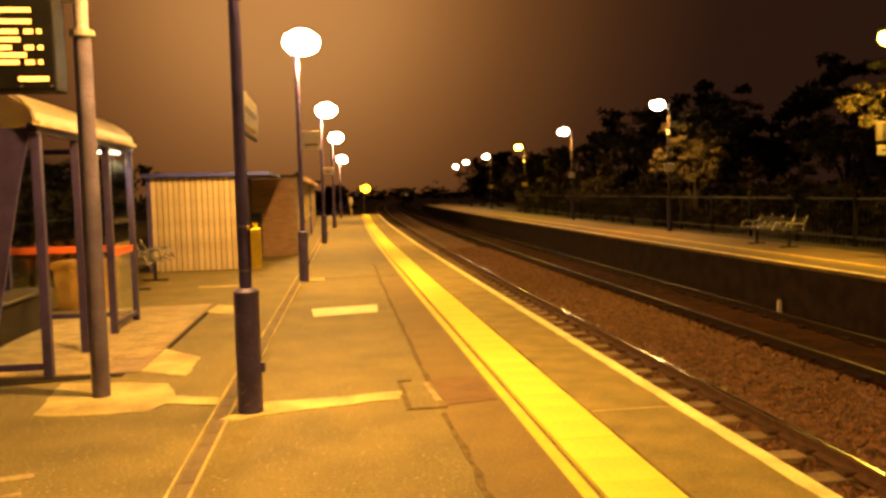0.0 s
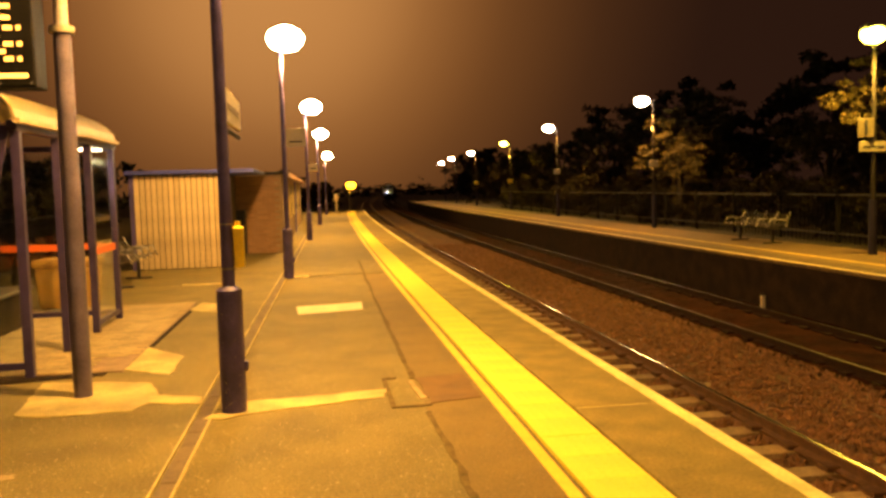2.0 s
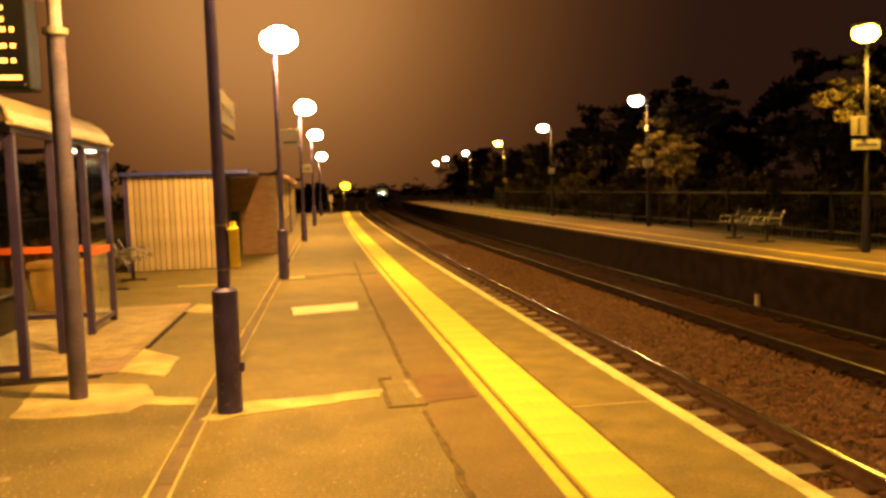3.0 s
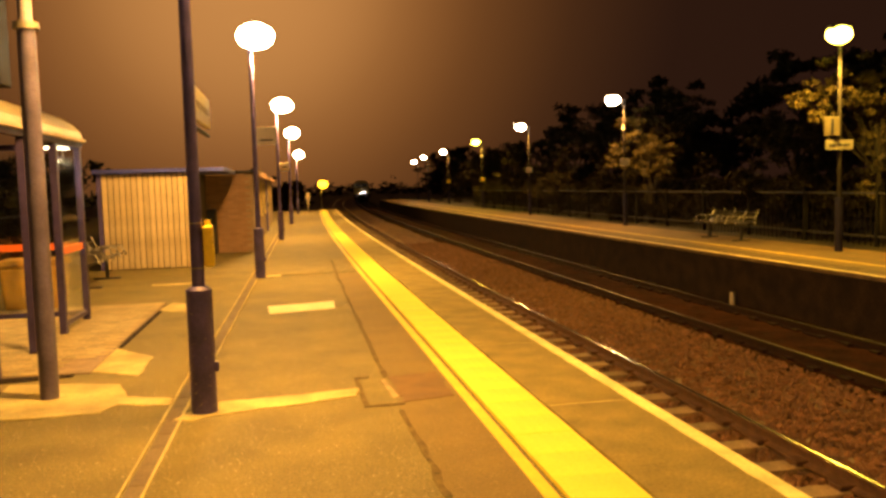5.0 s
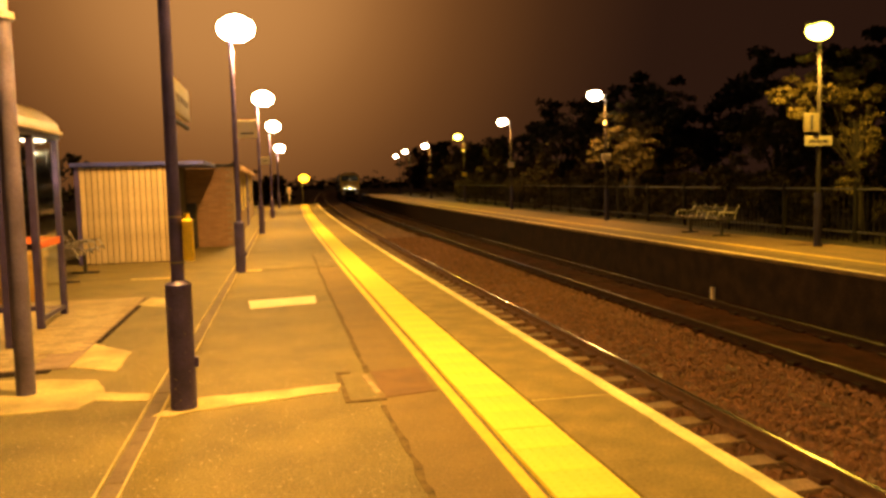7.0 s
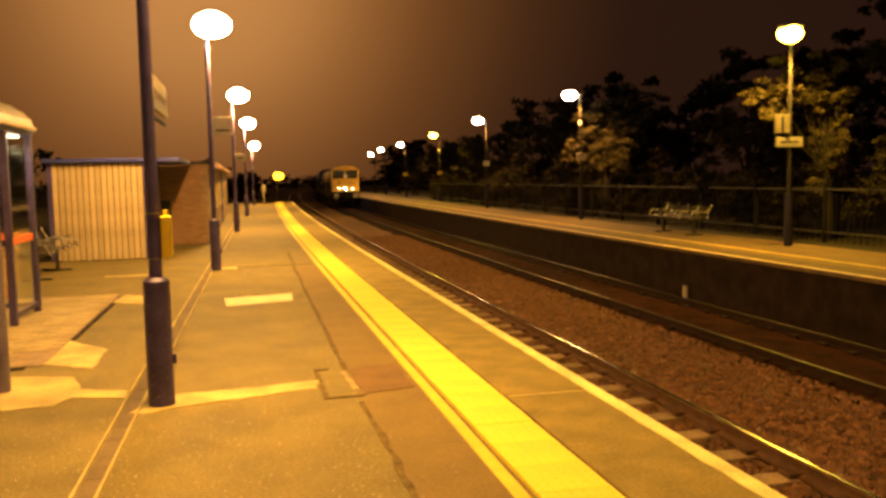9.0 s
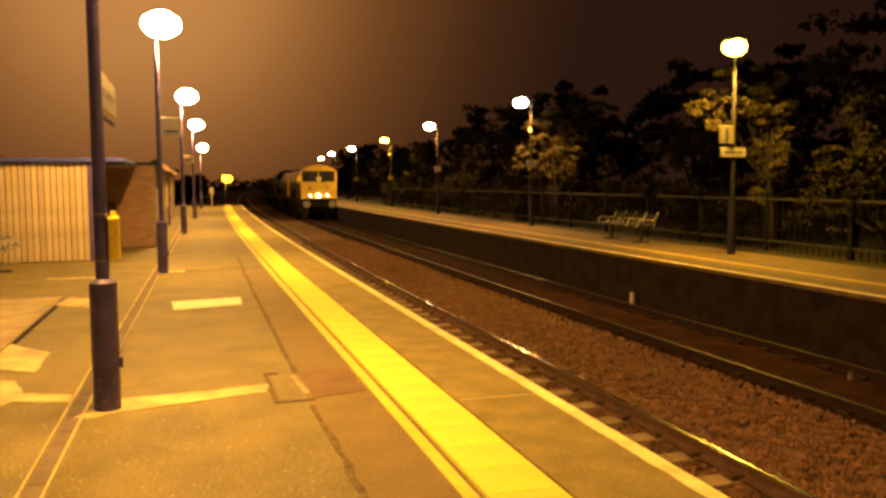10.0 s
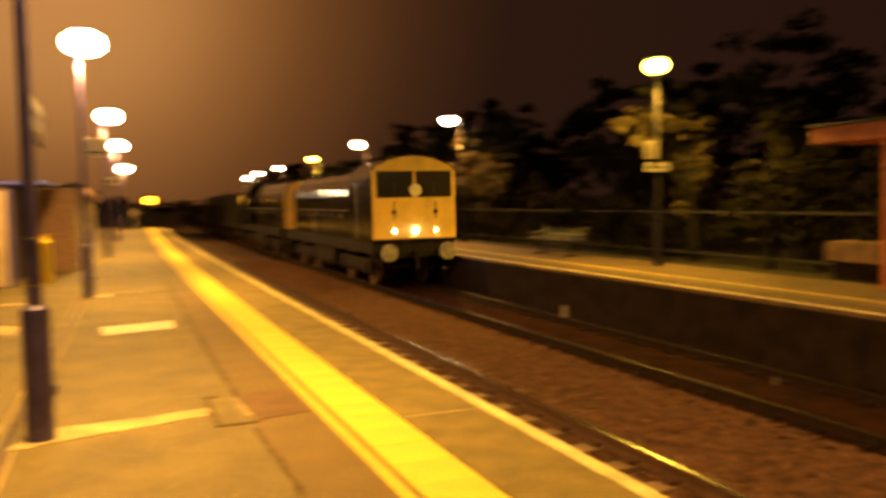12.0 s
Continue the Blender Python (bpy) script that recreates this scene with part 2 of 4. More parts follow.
def box(x0, x1, y0, y1, z0, z1, bevel=0.0):
    return bx(bmesh.new(), x0, x1, y0, y1, z0, z1, bevel)


def tube(bm, a, b, r, r2=None, seg=12, caps=True):
    a, b = Vector(a), Vector(b)
    d = b - a
    m = Matrix.Translation((a + b) / 2) @ d.to_track_quat("Z", "Y").to_matrix().to_4x4()
    bmesh.ops.create_cone(bm, cap_ends=caps, segments=seg, radius1=r, radius2=r if r2 is None else r2, depth=d.length, matrix=m)
    return bm


def prism(pts, z0, z1, bm=None):
    bm = bm or bmesh.new()
    lo = [bm.verts.new((x, y, z0)) for x, y in pts]
    hi = [bm.verts.new((x, y, z1)) for x, y in pts]
    k = len(pts)
    bm.faces.new(hi)
    bm.faces.new(lo[::-1])
    for i in range(k):
        bm.faces.new((lo[i], lo[(i + 1) % k], hi[(i + 1) % k], hi[i]))
    bmesh.ops.recalc_face_normals(bm, faces=bm.faces)
    return bm


def sweep(profile, y0, y1, n, bend=None):
    """A closed profile of (x, z) drawn along y, bent sideways with the line."""
    bm = bmesh.new()
    rings = []
    for i in range(n + 1):
        y = y0 + (y1 - y0) * i / n
        dx = bend(y) if bend else 0
        rings.append([bm.verts.new((x + dx, y, z)) for x, z in profile])
    k = len(profile)
    for a, b in zip(rings, rings[1:]):
        for j in range(k):
            bm.faces.new((a[j], a[(j + 1) % k], b[(j + 1) % k], b[j]))
    bm.faces.new(rings[0])
    bm.faces.new(rings[-1][::-1])
    bmesh.ops.recalc_face_normals(bm, faces=bm.faces)
    return bm


def strip(x0, x1, z0, z1, y0, y1, n, bend=None):
    return sweep([(x0, z0), (x1, z0), (x1, z1), (x0, z1)], y0, y1, n, bend)


def mesh_of(name, bm, material, smooth=False):
    me = bpy.data.meshes.new(name)
    bm.to_mesh(me)
    bm.free()
    me.materials.append(material)
    if smooth:
        for p in me.polygons:
            p.use_smooth = True
    return me


def part(name, bm, material, parent, label="", smooth=False):
    ob = new(name, mesh_of(name, bm, material, smooth))
    ob.parent = parent
    if label:
        ob["label"] = label
    return ob


def thing(name, at, label, category, group="", turn=0):
    ob = new(name)
    ob.matrix_basis = pose(*at, 0, 0, turn)
    return tagged(ob, label, category, group)


def solid(name, bm, material, label, category, group="", kind="", smooth=False):
    return tagged(new(name, mesh_of(name, bm, material, smooth)), label, category, group, kind)


def piece(name, me, parent, at, turn=0):
    ob = new(name, me)
    ob.parent = parent
    ob.matrix_basis = pose(*at, 0, 0, turn)
    return ob


def line_bend(y):
    """The line curves gently away to the east."""
    return 0.000244 * max(0.0, y - 11.7) ** 2


def edge_bend(y):
    return 0.00034 * max(0.0, y - 12.0) ** 2


FAR_Z = -0.05
RAIL_Z = -0.92

# ---- ground, ballast, platforms ----
solid("ground", box(-600, 600, -300, 1200, -1.7, -1.45), M["soil"], "dark rough ground in the night", "ground", kind="structure")


def hollow(x):
    """Ballast is raked out between the rails of the near line and heaped between the lines."""
    return math.exp(-((x - 5.85) / 0.65) ** 2) * 0.05 - 0.075 * math.exp(-((x - 3.93) / 0.5) ** 4) + (0.035 if x > 6.9 else 0.0)


def ballast_bed(x0, n):
    bm = bmesh.new()
    xs = [x0 + 0.14 * i for i in range(n)]
    ys = [-12 + 0.25 * i for i in range(200)] + [38 + 1.5 * i for i in range(175)]
    rows = []
    for y in ys:
        d = line_bend(y)
        row = []
        for x in xs:
            z = -1.09 + hollow(x) + 0.035 * noise.noise((x * 2.3, y * 2.3, 0)) + 0.03 * noise.noise((x * 7, y * 7, 3))
            row.append(bm.verts.new((x + d, y, z)))
        rows.append(row)
    for a, b in zip(rows, rows[1:]):
        for i in range(len(xs) - 1):
            bm.faces.new((a[i], a[i + 1], b[i + 1], b[i]))
    return bm


solid("ballast", ballast_bed(2.3, 32), M["ballast"], "rust-brown stone ballast between the tracks", "ballast", kind="stuff", smooth=True)
solid("dark_ballast", ballast_bed(6.64, 20), M["dark_ballast"], "darker ballast under the far line", "ballast", kind="stuff", smooth=True)


def loose_stones():
    rng = np.random.default_rng(4)
    base = np.array([(1, 0, 0), (-1, 0, 0), (0, 1, 0), (0, -1, 0), (0, 0, 1), (0, 0, -1)], float)
    tri = [(0, 2, 4), (2, 1, 4), (1, 3, 4), (3, 0, 4), (2, 0, 5), (1, 2, 5), (3, 1, 5), (0, 3, 5)]
    verts, faces = [], []
    for k in range(34000):
        y = 5 + 33 * rng.random() ** 1.5
        x = 2.7 + 4.15 * rng.random()
        near_rail = min(abs(x - q) for q in (3.19, 4.625, 7.05, 8.49))
        if near_rail < 0.1:
            continue
        if abs(x - 3.93) < 0.8 and (y - 1.0 + 0.15) % 0.66 < 0.3:
            continue
        r = rng.uniform(0.014, 0.042)
        v = base * r * rng.uniform(0.6, 1.25, (6, 1)) * rng.uniform(0.7, 1.3, (1, 3))
        a = rng.uniform(0, 6.28)
        c, s = math.cos(a), math.sin(a)
        v = v @ np.array([(c, s, 0), (-s, c, 0), (0, 0, 1)])
        z = -1.07 + hollow(x)
        o = len(verts)
        verts += [(p[0] + x + line_bend(y), p[1] + y, p[2] + z) for p in v]
        faces += [(i + o, j + o, h + o) for i, j, h in tri]
    me = bpy.data.meshes.new("loose_ballast")
    me.from_pydata(verts, [], faces)
    me.materials.append(M["stone"])
    tagged(new("loose_ballast", me), "loose rust-brown ballast stones beside the rails", "ballast stones", kind="stuff")


loose_stones()


def rail_profile(x):
    z = RAIL_Z
    return [(x - 0.07, z - 0.15), (x + 0.07, z - 0.15), (x + 0.07, z - 0.13), (x + 0.012, z - 0.11), (x + 0.012, z - 0.045), (x + 0.036, z - 0.035),
            (x + 0.036, z - 0.004), (x - 0.036, z - 0.004), (x - 0.036, z - 0.035), (x - 0.012, z - 0.045), (x - 0.012, z - 0.11), (x - 0.07, z - 0.13)]


def track(x_left, x_right, name_label, head="rail_top"):
    t = thing("railway_track", (0, 0, 0), name_label, "railway track", "tracks")
    t["kind"] = "structure"
    for x in (x_left, x_right):
        rail = part("rail", sweep(rail_profile(x), -12, 300, 180, line_bend), M["rust" if head == "rail_top" else "dark_rail"], t, "rusty steel rail with a polished head")
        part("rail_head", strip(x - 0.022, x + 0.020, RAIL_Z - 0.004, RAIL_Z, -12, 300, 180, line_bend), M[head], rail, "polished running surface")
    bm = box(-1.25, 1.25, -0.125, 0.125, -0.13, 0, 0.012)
    me = mesh_of("sleeper", bm, M["sleeper" if head == "rail_top" else "dark_sleeper"])
    clip = mesh_of("rail_chair", box(-0.13, 0.13, -0.09, 0.09, 0, 0.05, 0.01), M["rust" if head == "rail_top" else "dark_rail"])
    mid = (x_left + x_right) / 2
    rng = random.Random(3 + int(mid))
    for i in range(148):
        y = -10.88 + 0.66 * i
        s = piece("sleeper", me, t, (mid + line_bend(y) + rng.uniform(-0.03, 0.03), y, RAIL_Z - 0.15 + 0.0), rng.uniform(-0.6, 0.6))
        if 14 < i < 75:
            for x in (x_left - mid, x_right - mid):
                piece("rail_chair", clip, s, (x, 0, 0))
    return t


track(3.19, 4.625, "running line of steel rails on worn sleepers")
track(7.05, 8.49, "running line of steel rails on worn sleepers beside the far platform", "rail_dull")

# near platform: slab with a ramp at its end
near = solid("platform_near", sweep([(-16, -1.5), (2.44, -1.5), (2.44, -0.09), (1.34, -0.09), (1.34, -0.0), (-16, -0.0)], -14, 64, 78, edge_bend), M["asphalt"],
             "worn tarmac platform surface with patches", "platform", kind="structure")
ramp = bmesh.new()
e = edge_bend(64)
ramp_pts = [(-3.0, 64, 0), (2.44 + e, 64, 0), (2.9 + e, 70, -1.2), (-3.0, 70, -1.2)]
low = [(-3.0, 64, -1.5), (2.44 + e, 64, -1.5), (2.9 + e, 70, -1.5), (-3.0, 70, -1.5)]
rv = [ramp.verts.new(p) for p in ramp_pts + low]
for q in ((0, 1, 2, 3), (7, 6, 5, 4), (0, 4, 5, 1), (1, 5, 6, 2), (2, 6, 7, 3), (3, 7, 4, 0)):
    ramp.faces.new([rv[i] for i in q])
part("platform_ramp", ramp, M["asphalt"], near)
# paint, tactile paving and coping
part("yellow_line", strip(1.242, 1.318, -0.0, 0.004, -14, 64, 78, edge_bend), M["yellow_paint"], near, "worn yellow painted line")
white = strip(2.402, 2.508, -0.0, 0.005, -14, 64, 780, edge_bend)
for v in white.verts:
    if v.co.x - edge_bend(v.co.y) < 2.45:
        v.co.x += 0.012 * noise.noise((v.co.y * 5.0, 2.0, 0)) + 0.008 * noise.noise((v.co.y * 17.0, 7.0, 0))
part("white_line", white, M["white_paint"], near, "worn white edge line")
part("tactile_bed", strip(1.345, 1.785, -0.088, -0.03, -14, 64, 78, edge_bend), M["tar"], near)

far = solid("platform_far", sweep([(9.10, -1.5), (12.0, -1.5), (12.0, FAR_Z), (9.10, FAR_Z)], -14, 108, 122, line_bend), M["far_asphalt"],
            "opposite tarmac platform under the lamps", "platform", kind="structure")
part("platform_wall", strip(9.07, 9.098, -1.5, FAR_Z - 0.068, -14, 108, 122, line_bend), M["near_black"], far, "near-black platform wall")
part("white_line", strip(9.09, 9.205, FAR_Z, FAR_Z + 0.008, -14, 108, 122, line_bend), M["worn_white"], far, "worn white edge line")
part("yellow_line", strip(10.09, 10.29, FAR_Z, FAR_Z + 0.005, -14, 108, 122, line_bend), M["worn_yellow"], far, "worn yellow line")
solid("verge", sweep([(12.01, -1.4), (40, -1.4), (40, -0.2), (15, -0.12), (12.01, FAR_Z - 0.01)], -14, 140, 70, line_bend), M["grass"],
      "rough grass bank behind the far platform", "grass", kind="stuff")

# patches and seams in the tarmac
GROUND_MARKS = [
    ("concrete_patch", "concrete", [(-2.25, 6.44), (-2.0, 6.36), (-1.41, 6.37), (-1.33, 6.60), (-0.93, 6.46), (-0.93, 6.68), (-1.30, 6.84), (-1.44, 7.31), (-1.9, 7.46), (-2.39, 7.55)], "pale uneven concrete patch round the pole"),
    ("concrete_ramp", "concrete", [(-1.82, 9.05), (-1.35, 8.47), (-1.34, 7.60), (-1.86, 7.97), (-2.0, 8.44)], "pale concrete slab at the paving's edge"),
    ("concrete_fillet", "concrete", [(-1.79, 11.81), (-1.32, 11.39), (-1.30, 12.2), (-1.72, 12.6)], "pale concrete strip by the paving"),
    ("concrete_strip", "concrete", [(-0.84, 6.02), (-0.70, 5.97), (-0.54, 6.08), (0.47, 6.33), (0.51, 6.58), (0.1, 6.50), (-0.56, 6.45), (-0.62, 6.5)], "pale mortar strip across the tarmac"),
    ("inset_slab", "slab", [(-0.33, 11.63), (0.58, 11.81), (0.56, 11.13), (-0.29, 10.92)], "pale square slab set in the tarmac"),
    # Flat dark strips paint the shade at the paving's step, gap included.
    ("paving_gap", "near_black", [(-1.80, 9.1), (-1.75, 9.1), (-1.735, 11.75), (-1.79, 11.8)], "dark strip for the gap and step shade along the paving"),
    ("paving_gap", "near_black", [(-3.4, 7.52), (-2.6, 7.62), (-2.2, 7.70), (-1.93, 7.74), (-1.93, 7.86), (-3.4, 7.90)], "dark strip for the gap and step shade along the paving"),
    ("red_patch", "patch", [(0.78, 6.92), (1.20, 6.98), (1.20, 6.14), (0.80, 6.05)], "red-brown tarmac repair beside the yellow line"),
    ("repair_outline", "tar", [(0.50, 6.96), (0.62, 6.96), (0.62, 6.92), (0.535, 6.92), (0.54, 6.03), (0.80, 6.03), (0.80, 5.985), (0.50, 5.99)], "dark tar outline of a repair"),
    ("mortar_smear", "paver", [(0.70, 6.80), (0.74, 6.82), (0.79, 6.22), (0.74, 6.2)], "short pale mortar smear"),
    ("pale_band", "concrete", [(-2.4, 15.05), (-1.5, 15.0), (-1.5, 15.25), (-2.4, 15.3)], "faint pale band on the tarmac"),
    ("pale_scuff", "paver", [(-2.45, 5.35), (-2.2, 5.30), (-2.15, 5.36), (-2.4, 5.42)], "pale scuff on the tarmac"),
    ("pale_scuff", "paver", [(-2.12, 4.86), (-1.75, 4.98), (-1.78, 5.06), (-2.10, 4.95)], "pale scuff on the tarmac"),
    ("pale_scuff", "paver", [(-1.9, 4.62), (-1.72, 4.70), (-1.74, 4.75), (-1.92, 4.68)], "pale scuff on the tarmac"),
    ("post_mortar", "concrete", [(-0.66, 15.55), (-0.2, 15.6), (-0.2, 15.9), (-0.66, 15.85)], "pale mortar round the post base"),
]
def ragged(pts, seed):
    """Broken edges: every side is cut into short pieces and shaken a little."""
    rng, out = random.Random(seed), []
    for (x0, y0), (x1, y1) in zip(pts, pts[1:] + pts[:1]):
        k = max(1, int(math.hypot(x1 - x0, y1 - y0) / 0.07))
        for i in range(k):
            w = 0.014 if i else 0.004
            out.append((x0 + (x1 - x0) * i / k + rng.uniform(-w, w), y0 + (y1 - y0) * i / k + rng.uniform(-w, w)))
    return out


for k, (nm, material, pts, label) in enumerate(GROUND_MARKS):
    if nm not in ("inset_slab", "repair_outline", "mortar_smear", "paving_gap"):
        pts = ragged(pts, k)
    pts = [(x, y * 1.008) for x, y in pts]
    part(nm, prism(pts, -0.01, 0.007), M[material], near, label)


def seam(points, width, nm, seed):
    rng = random.Random(seed)
    left, right = [], []
    for x, y in points:
        w = width * rng.uniform(0.6, 1.3) / 2
        left.append((x - w, y))
        right.append((x + w, y))
    part(nm, prism(left + right[::-1], -0.01, 0.005), M["tar"], near, "dark tar-filled crack")


def seam_x(y):
    return 0.765 + 0.022 * noise.noise((y * 0.9, 1.7, 0)) + 0.016 * noise.noise((y * 4.0, 5.1, 0)) + 0.010 * max(0, y - 9)


lay_y = [2.0 + 0.12 * i for i in range(115)]
part("tarmac_strip", prism([(seam_x(y), y) for y in lay_y] + [(1.238 + edge_bend(y), y) for y in lay_y[::-1]], -0.01, 0.002), M["smooth_tarmac"], near, "smoother brown tarmac beside the yellow line")
seam([(seam_x(y), y) for y in [2.4 + 0.12 * i for i in range(30)]], 0.042, "seam", 1)
seam([(seam_x(y), y) for y in [6.95 + 0.2 * i for i in range(60)]], 0.040, "seam", 2)
cross = bmesh.new()
bx(cross, -0.55, 1.2, 15.93, 16.02, -0.01, 0.0052)
part("seam", cross, M["tar"], near, "dark seam across the tarmac")


# drain channel: two pale kerb edges with recessed covers between
def drain():
    d = thing("drain_channel", (0, 0, 0), "long drain channel with pale concrete edges", "drain")
    d["kind"] = "structure"

    def lean(y):
        return 0.017 * (y - 5) + 0.0 if y > 8 else 0.051 * (y - 5) / 3 * 0.4
    for x0, x1 in ((-0.928, -0.913), (-0.803, -0.788)):
        part("channel_edge", strip(x0, x1, -0.01, 0.012, 1.5, 58, 114, lean), M["concrete"], d, "pale concrete edge")
    me = mesh_of("channel_cover", box(-0.05, 0.05, 0.0, 0.985, -0.01, 0.005, 0.004), M["cover"])
    for i in range(40):
        y = 1.75 + i
        piece("channel_cover", me, d, (-0.858 + lean(y + 0.5), y, 0), -0.6)


drain()


# ---- station furniture ----
def lantern(parent, dx, dz, glow_name, dy=0.0, size=1.0):
    """A street-lantern head on its arm."""
    arm = bmesh.new()
    tube(arm, (0, 0, dz - 0.25), (dx * 0.6, dy * 0.8, dz + 0.06), 0.028, seg=10)
    part("arm", arm, M["grey"], parent)
    hood = bmesh.new()
    bx(hood, dx - 0.25, dx + 0.25, dy - 0.13, dy + 0.13, dz + 0.05, dz + 0.15, 0.045)
    head = part("lamp_head", hood, M["galv"], parent, "grey lantern hood")
    # Bowl is oversized: the lamp's glare is put into its shape.
    bowl = bmesh.new()
    bmesh.ops.create_uvsphere(bowl, u_segments=18, v_segments=10, radius=size, matrix=Matrix.LocRotScale((dx, dy, dz - 0.04), None, (0.27, 0.21, 0.19)))
    part("bowl", bowl, M[glow_name], head, "glowing lamp bowl", True)


def platform_post(x, y, lamp_xyz, label, glow_name, collar=True, pole_mat="blue"):
    p = thing("lamp_post", (x, y, 0), label, "lamp post", "platform lamp posts")
    if collar:
        sleeve = bmesh.new()
        tube(sleeve, (0, 0, 0), (0, 0, 0.90), 0.092, seg=20)
        tube(sleeve, (0, 0, 0.90), (0, 0, 0.925), 0.092, 0.06, seg=20)
        bx(sleeve, 0.08, 0.115, -0.03, 0.03, 0.30, 0.37, 0.006)
        part("base_sleeve", sleeve, M["sleeve_blue"], p, "thick chipped dark blue base sleeve")
    low_p, up = bmesh.new(), bmesh.new()
    tube(low_p, (0, 0, 0.0), (0, 0, 1.55), 0.046, seg=16)
    tube(up, (0, 0, 1.55), (0, 0, lamp_xyz[2]), 0.044, 0.036, seg=16)
    part("pole", low_p, M["blue"], p)
    part("upper_pole", up, M[pole_mat], p)
    lantern(p, lamp_xyz[0] - x, lamp_xyz[2], glow_name, 0.0, 1.25)
    return p


# The post at y = -6 is an addition behind the viewpoint.
NEAR_POSTS = [(-0.62, -6.0), (-0.64, 6.25), (-0.56, 15.7), (-0.30, 27.5), (0.05, 39.5), (0.50, 55.0)]
for (x, y), lamp in zip(NEAR_POSTS, NEAR_LAMPS):
    post = platform_post(x, y, lamp[:3], "blue platform lamp post with a glowing sodium lantern", "lamp")
    if y == 6.25:
        boxy = part("yellow_box", box(0.050, 0.122, -0.045, 0.045, 1.065, 1.36, 0.012), M["yellow_box"], post, "yellow plastic box strapped to the pole")
        part("knob", tube(bmesh.new(), (0.085, 0.0, 1.36), (0.085, 0.0, 1.40), 0.02, seg=10), M["yellow_box"], boxy)
        for z in (1.05, 1.372):
            part("strap", tube(bmesh.new(), (0, 0, z), (0, 0, z + 0.012), 0.052, seg=16), M["galv"], boxy)


def board(x, y, z0, z1, length, along, label, bars, ink="ink", colour="sign"):
    """A platform board; along 'y' runs beside the track, along 'x' faces down the platform."""
    b = thing("platform_sign", (x, y, z0), label, "sign", "platform boards")
    h = z1 - z0
    if along == "y":
        part("panel", box(-0.02, 0.02, 0, length, 0, h, 0.004), M[colour], b)
        for q0, q1, r0, r1 in bars:
            part("lettering", box(0.019, 0.024, q0 * length, q1 * length, r0 * h, r1 * h), M[ink], b)
            part("lettering", box(-0.024, -0.019, q0 * length, q1 * length, r0 * h, r1 * h), M[ink], b)
        part("bracket", box(-0.012, 0.012, 0.0, length, -0.07, -0.045), M["dark"], b)
    else:
        part("panel", box(0, length, -0.015, 0.015, 0, h, 0.004), M[colour], b)
        for q0, q1, r0, r1 in bars:
            part("lettering", box(q0 * length, q1 * length, -0.02, -0.014, r0 * h, r1 * h), M[ink], b)
    return b


board(-0.63, 6.31, 2.13, 2.38, 1.18, "y", "cream station board on the blue lamp post", [(0.12, 0.4, 0.38, 0.58), (0.45, 0.86, 0.38, 0.58)], "faded")
board(-0.51, 15.63, 2.42, 2.74, 0.34, "x", "cream notice board on the lamp post", [(0.15, 0.85, 0.2, 0.3)])
board(-0.26, 27.45, 2.2, 2.45, 0.3, "x", "small cream notice on a lamp post", [(0.2, 0.8, 0.4, 0.55)])


# display pole and its departure screen
def display_pole():
    p = thing("display_pole", (-1.90, 7.02, 0), "tall painted pole that holds the departure screen", "pole")
    a, b, c = bmesh.new(), bmesh.new(), bmesh.new()
    tube(a, (0, 0, 0), (0, 0, 1.5), 0.071, seg=20)
    tube(b, (0, 0, 1.5), (0, 0, 2.88), 0.071, 0.066, seg=20)
    tube(c, (0, 0, 2.92), (0, 0, 3.9), 0.052, seg=20)
    part("pole", a, M["pole_low"], p)
    part("mid_pole", b, M["pole_low"], p)
    part("top_pole", c, M["grey"], p)
    part("flange", tube(bmesh.new(), (0, 0, 2.88), (0, 0, 2.93), 0.095, seg=20), M["galv"], p)
    part("bracket", box(-0.16, 0.0, -0.06, 0.06, 3.15, 3.6, 0.02), M["grey"], p)
    s = thing("departure_screen", (-2.04, 6.95, 2.44), "lit amber departure screen on the pole", "display screen")
    part("case", box(-1.15, 0.0, -0.16, 0.12, 0.0, 0.86, 0.015), M["display_black"], s, "black display case")
    rows = [(0.70, [(-1.0, -0.25)]), (0.59, [(-1.0, -0.16)]), (0.505, [(-1.0, -0.16)]), (0.43, [(-1.0, -0.26), (-0.215, -0.15), (-0.12, -0.09)]), (0.37, [(-1.0, -0.245)]),
            (0.31, [(-1.0, -0.31), (-0.215, -0.15), (-0.12, -0.085)]), (0.255, [(-1.0, -0.205)]), (0.20, [(-1.0, -0.26), (-0.215, -0.15), (-0.12, -0.09)]), (0.075, [(-0.27, -0.055)])]
    for z, bars in rows:
        for a0, a1 in bars:
            part("text_bar", box(a0, a1, -0.166, -0.158, z - 0.006, z + 0.026), M["led"], s, "glowing amber row of text")
    for q in (-0.25, -0.03):
        part("screw", tube(bmesh.new(), (q, -0.16, 0.03), (q, -0.172, 0.03), 0.011, seg=8), M["chrome"], s)


display_pole()


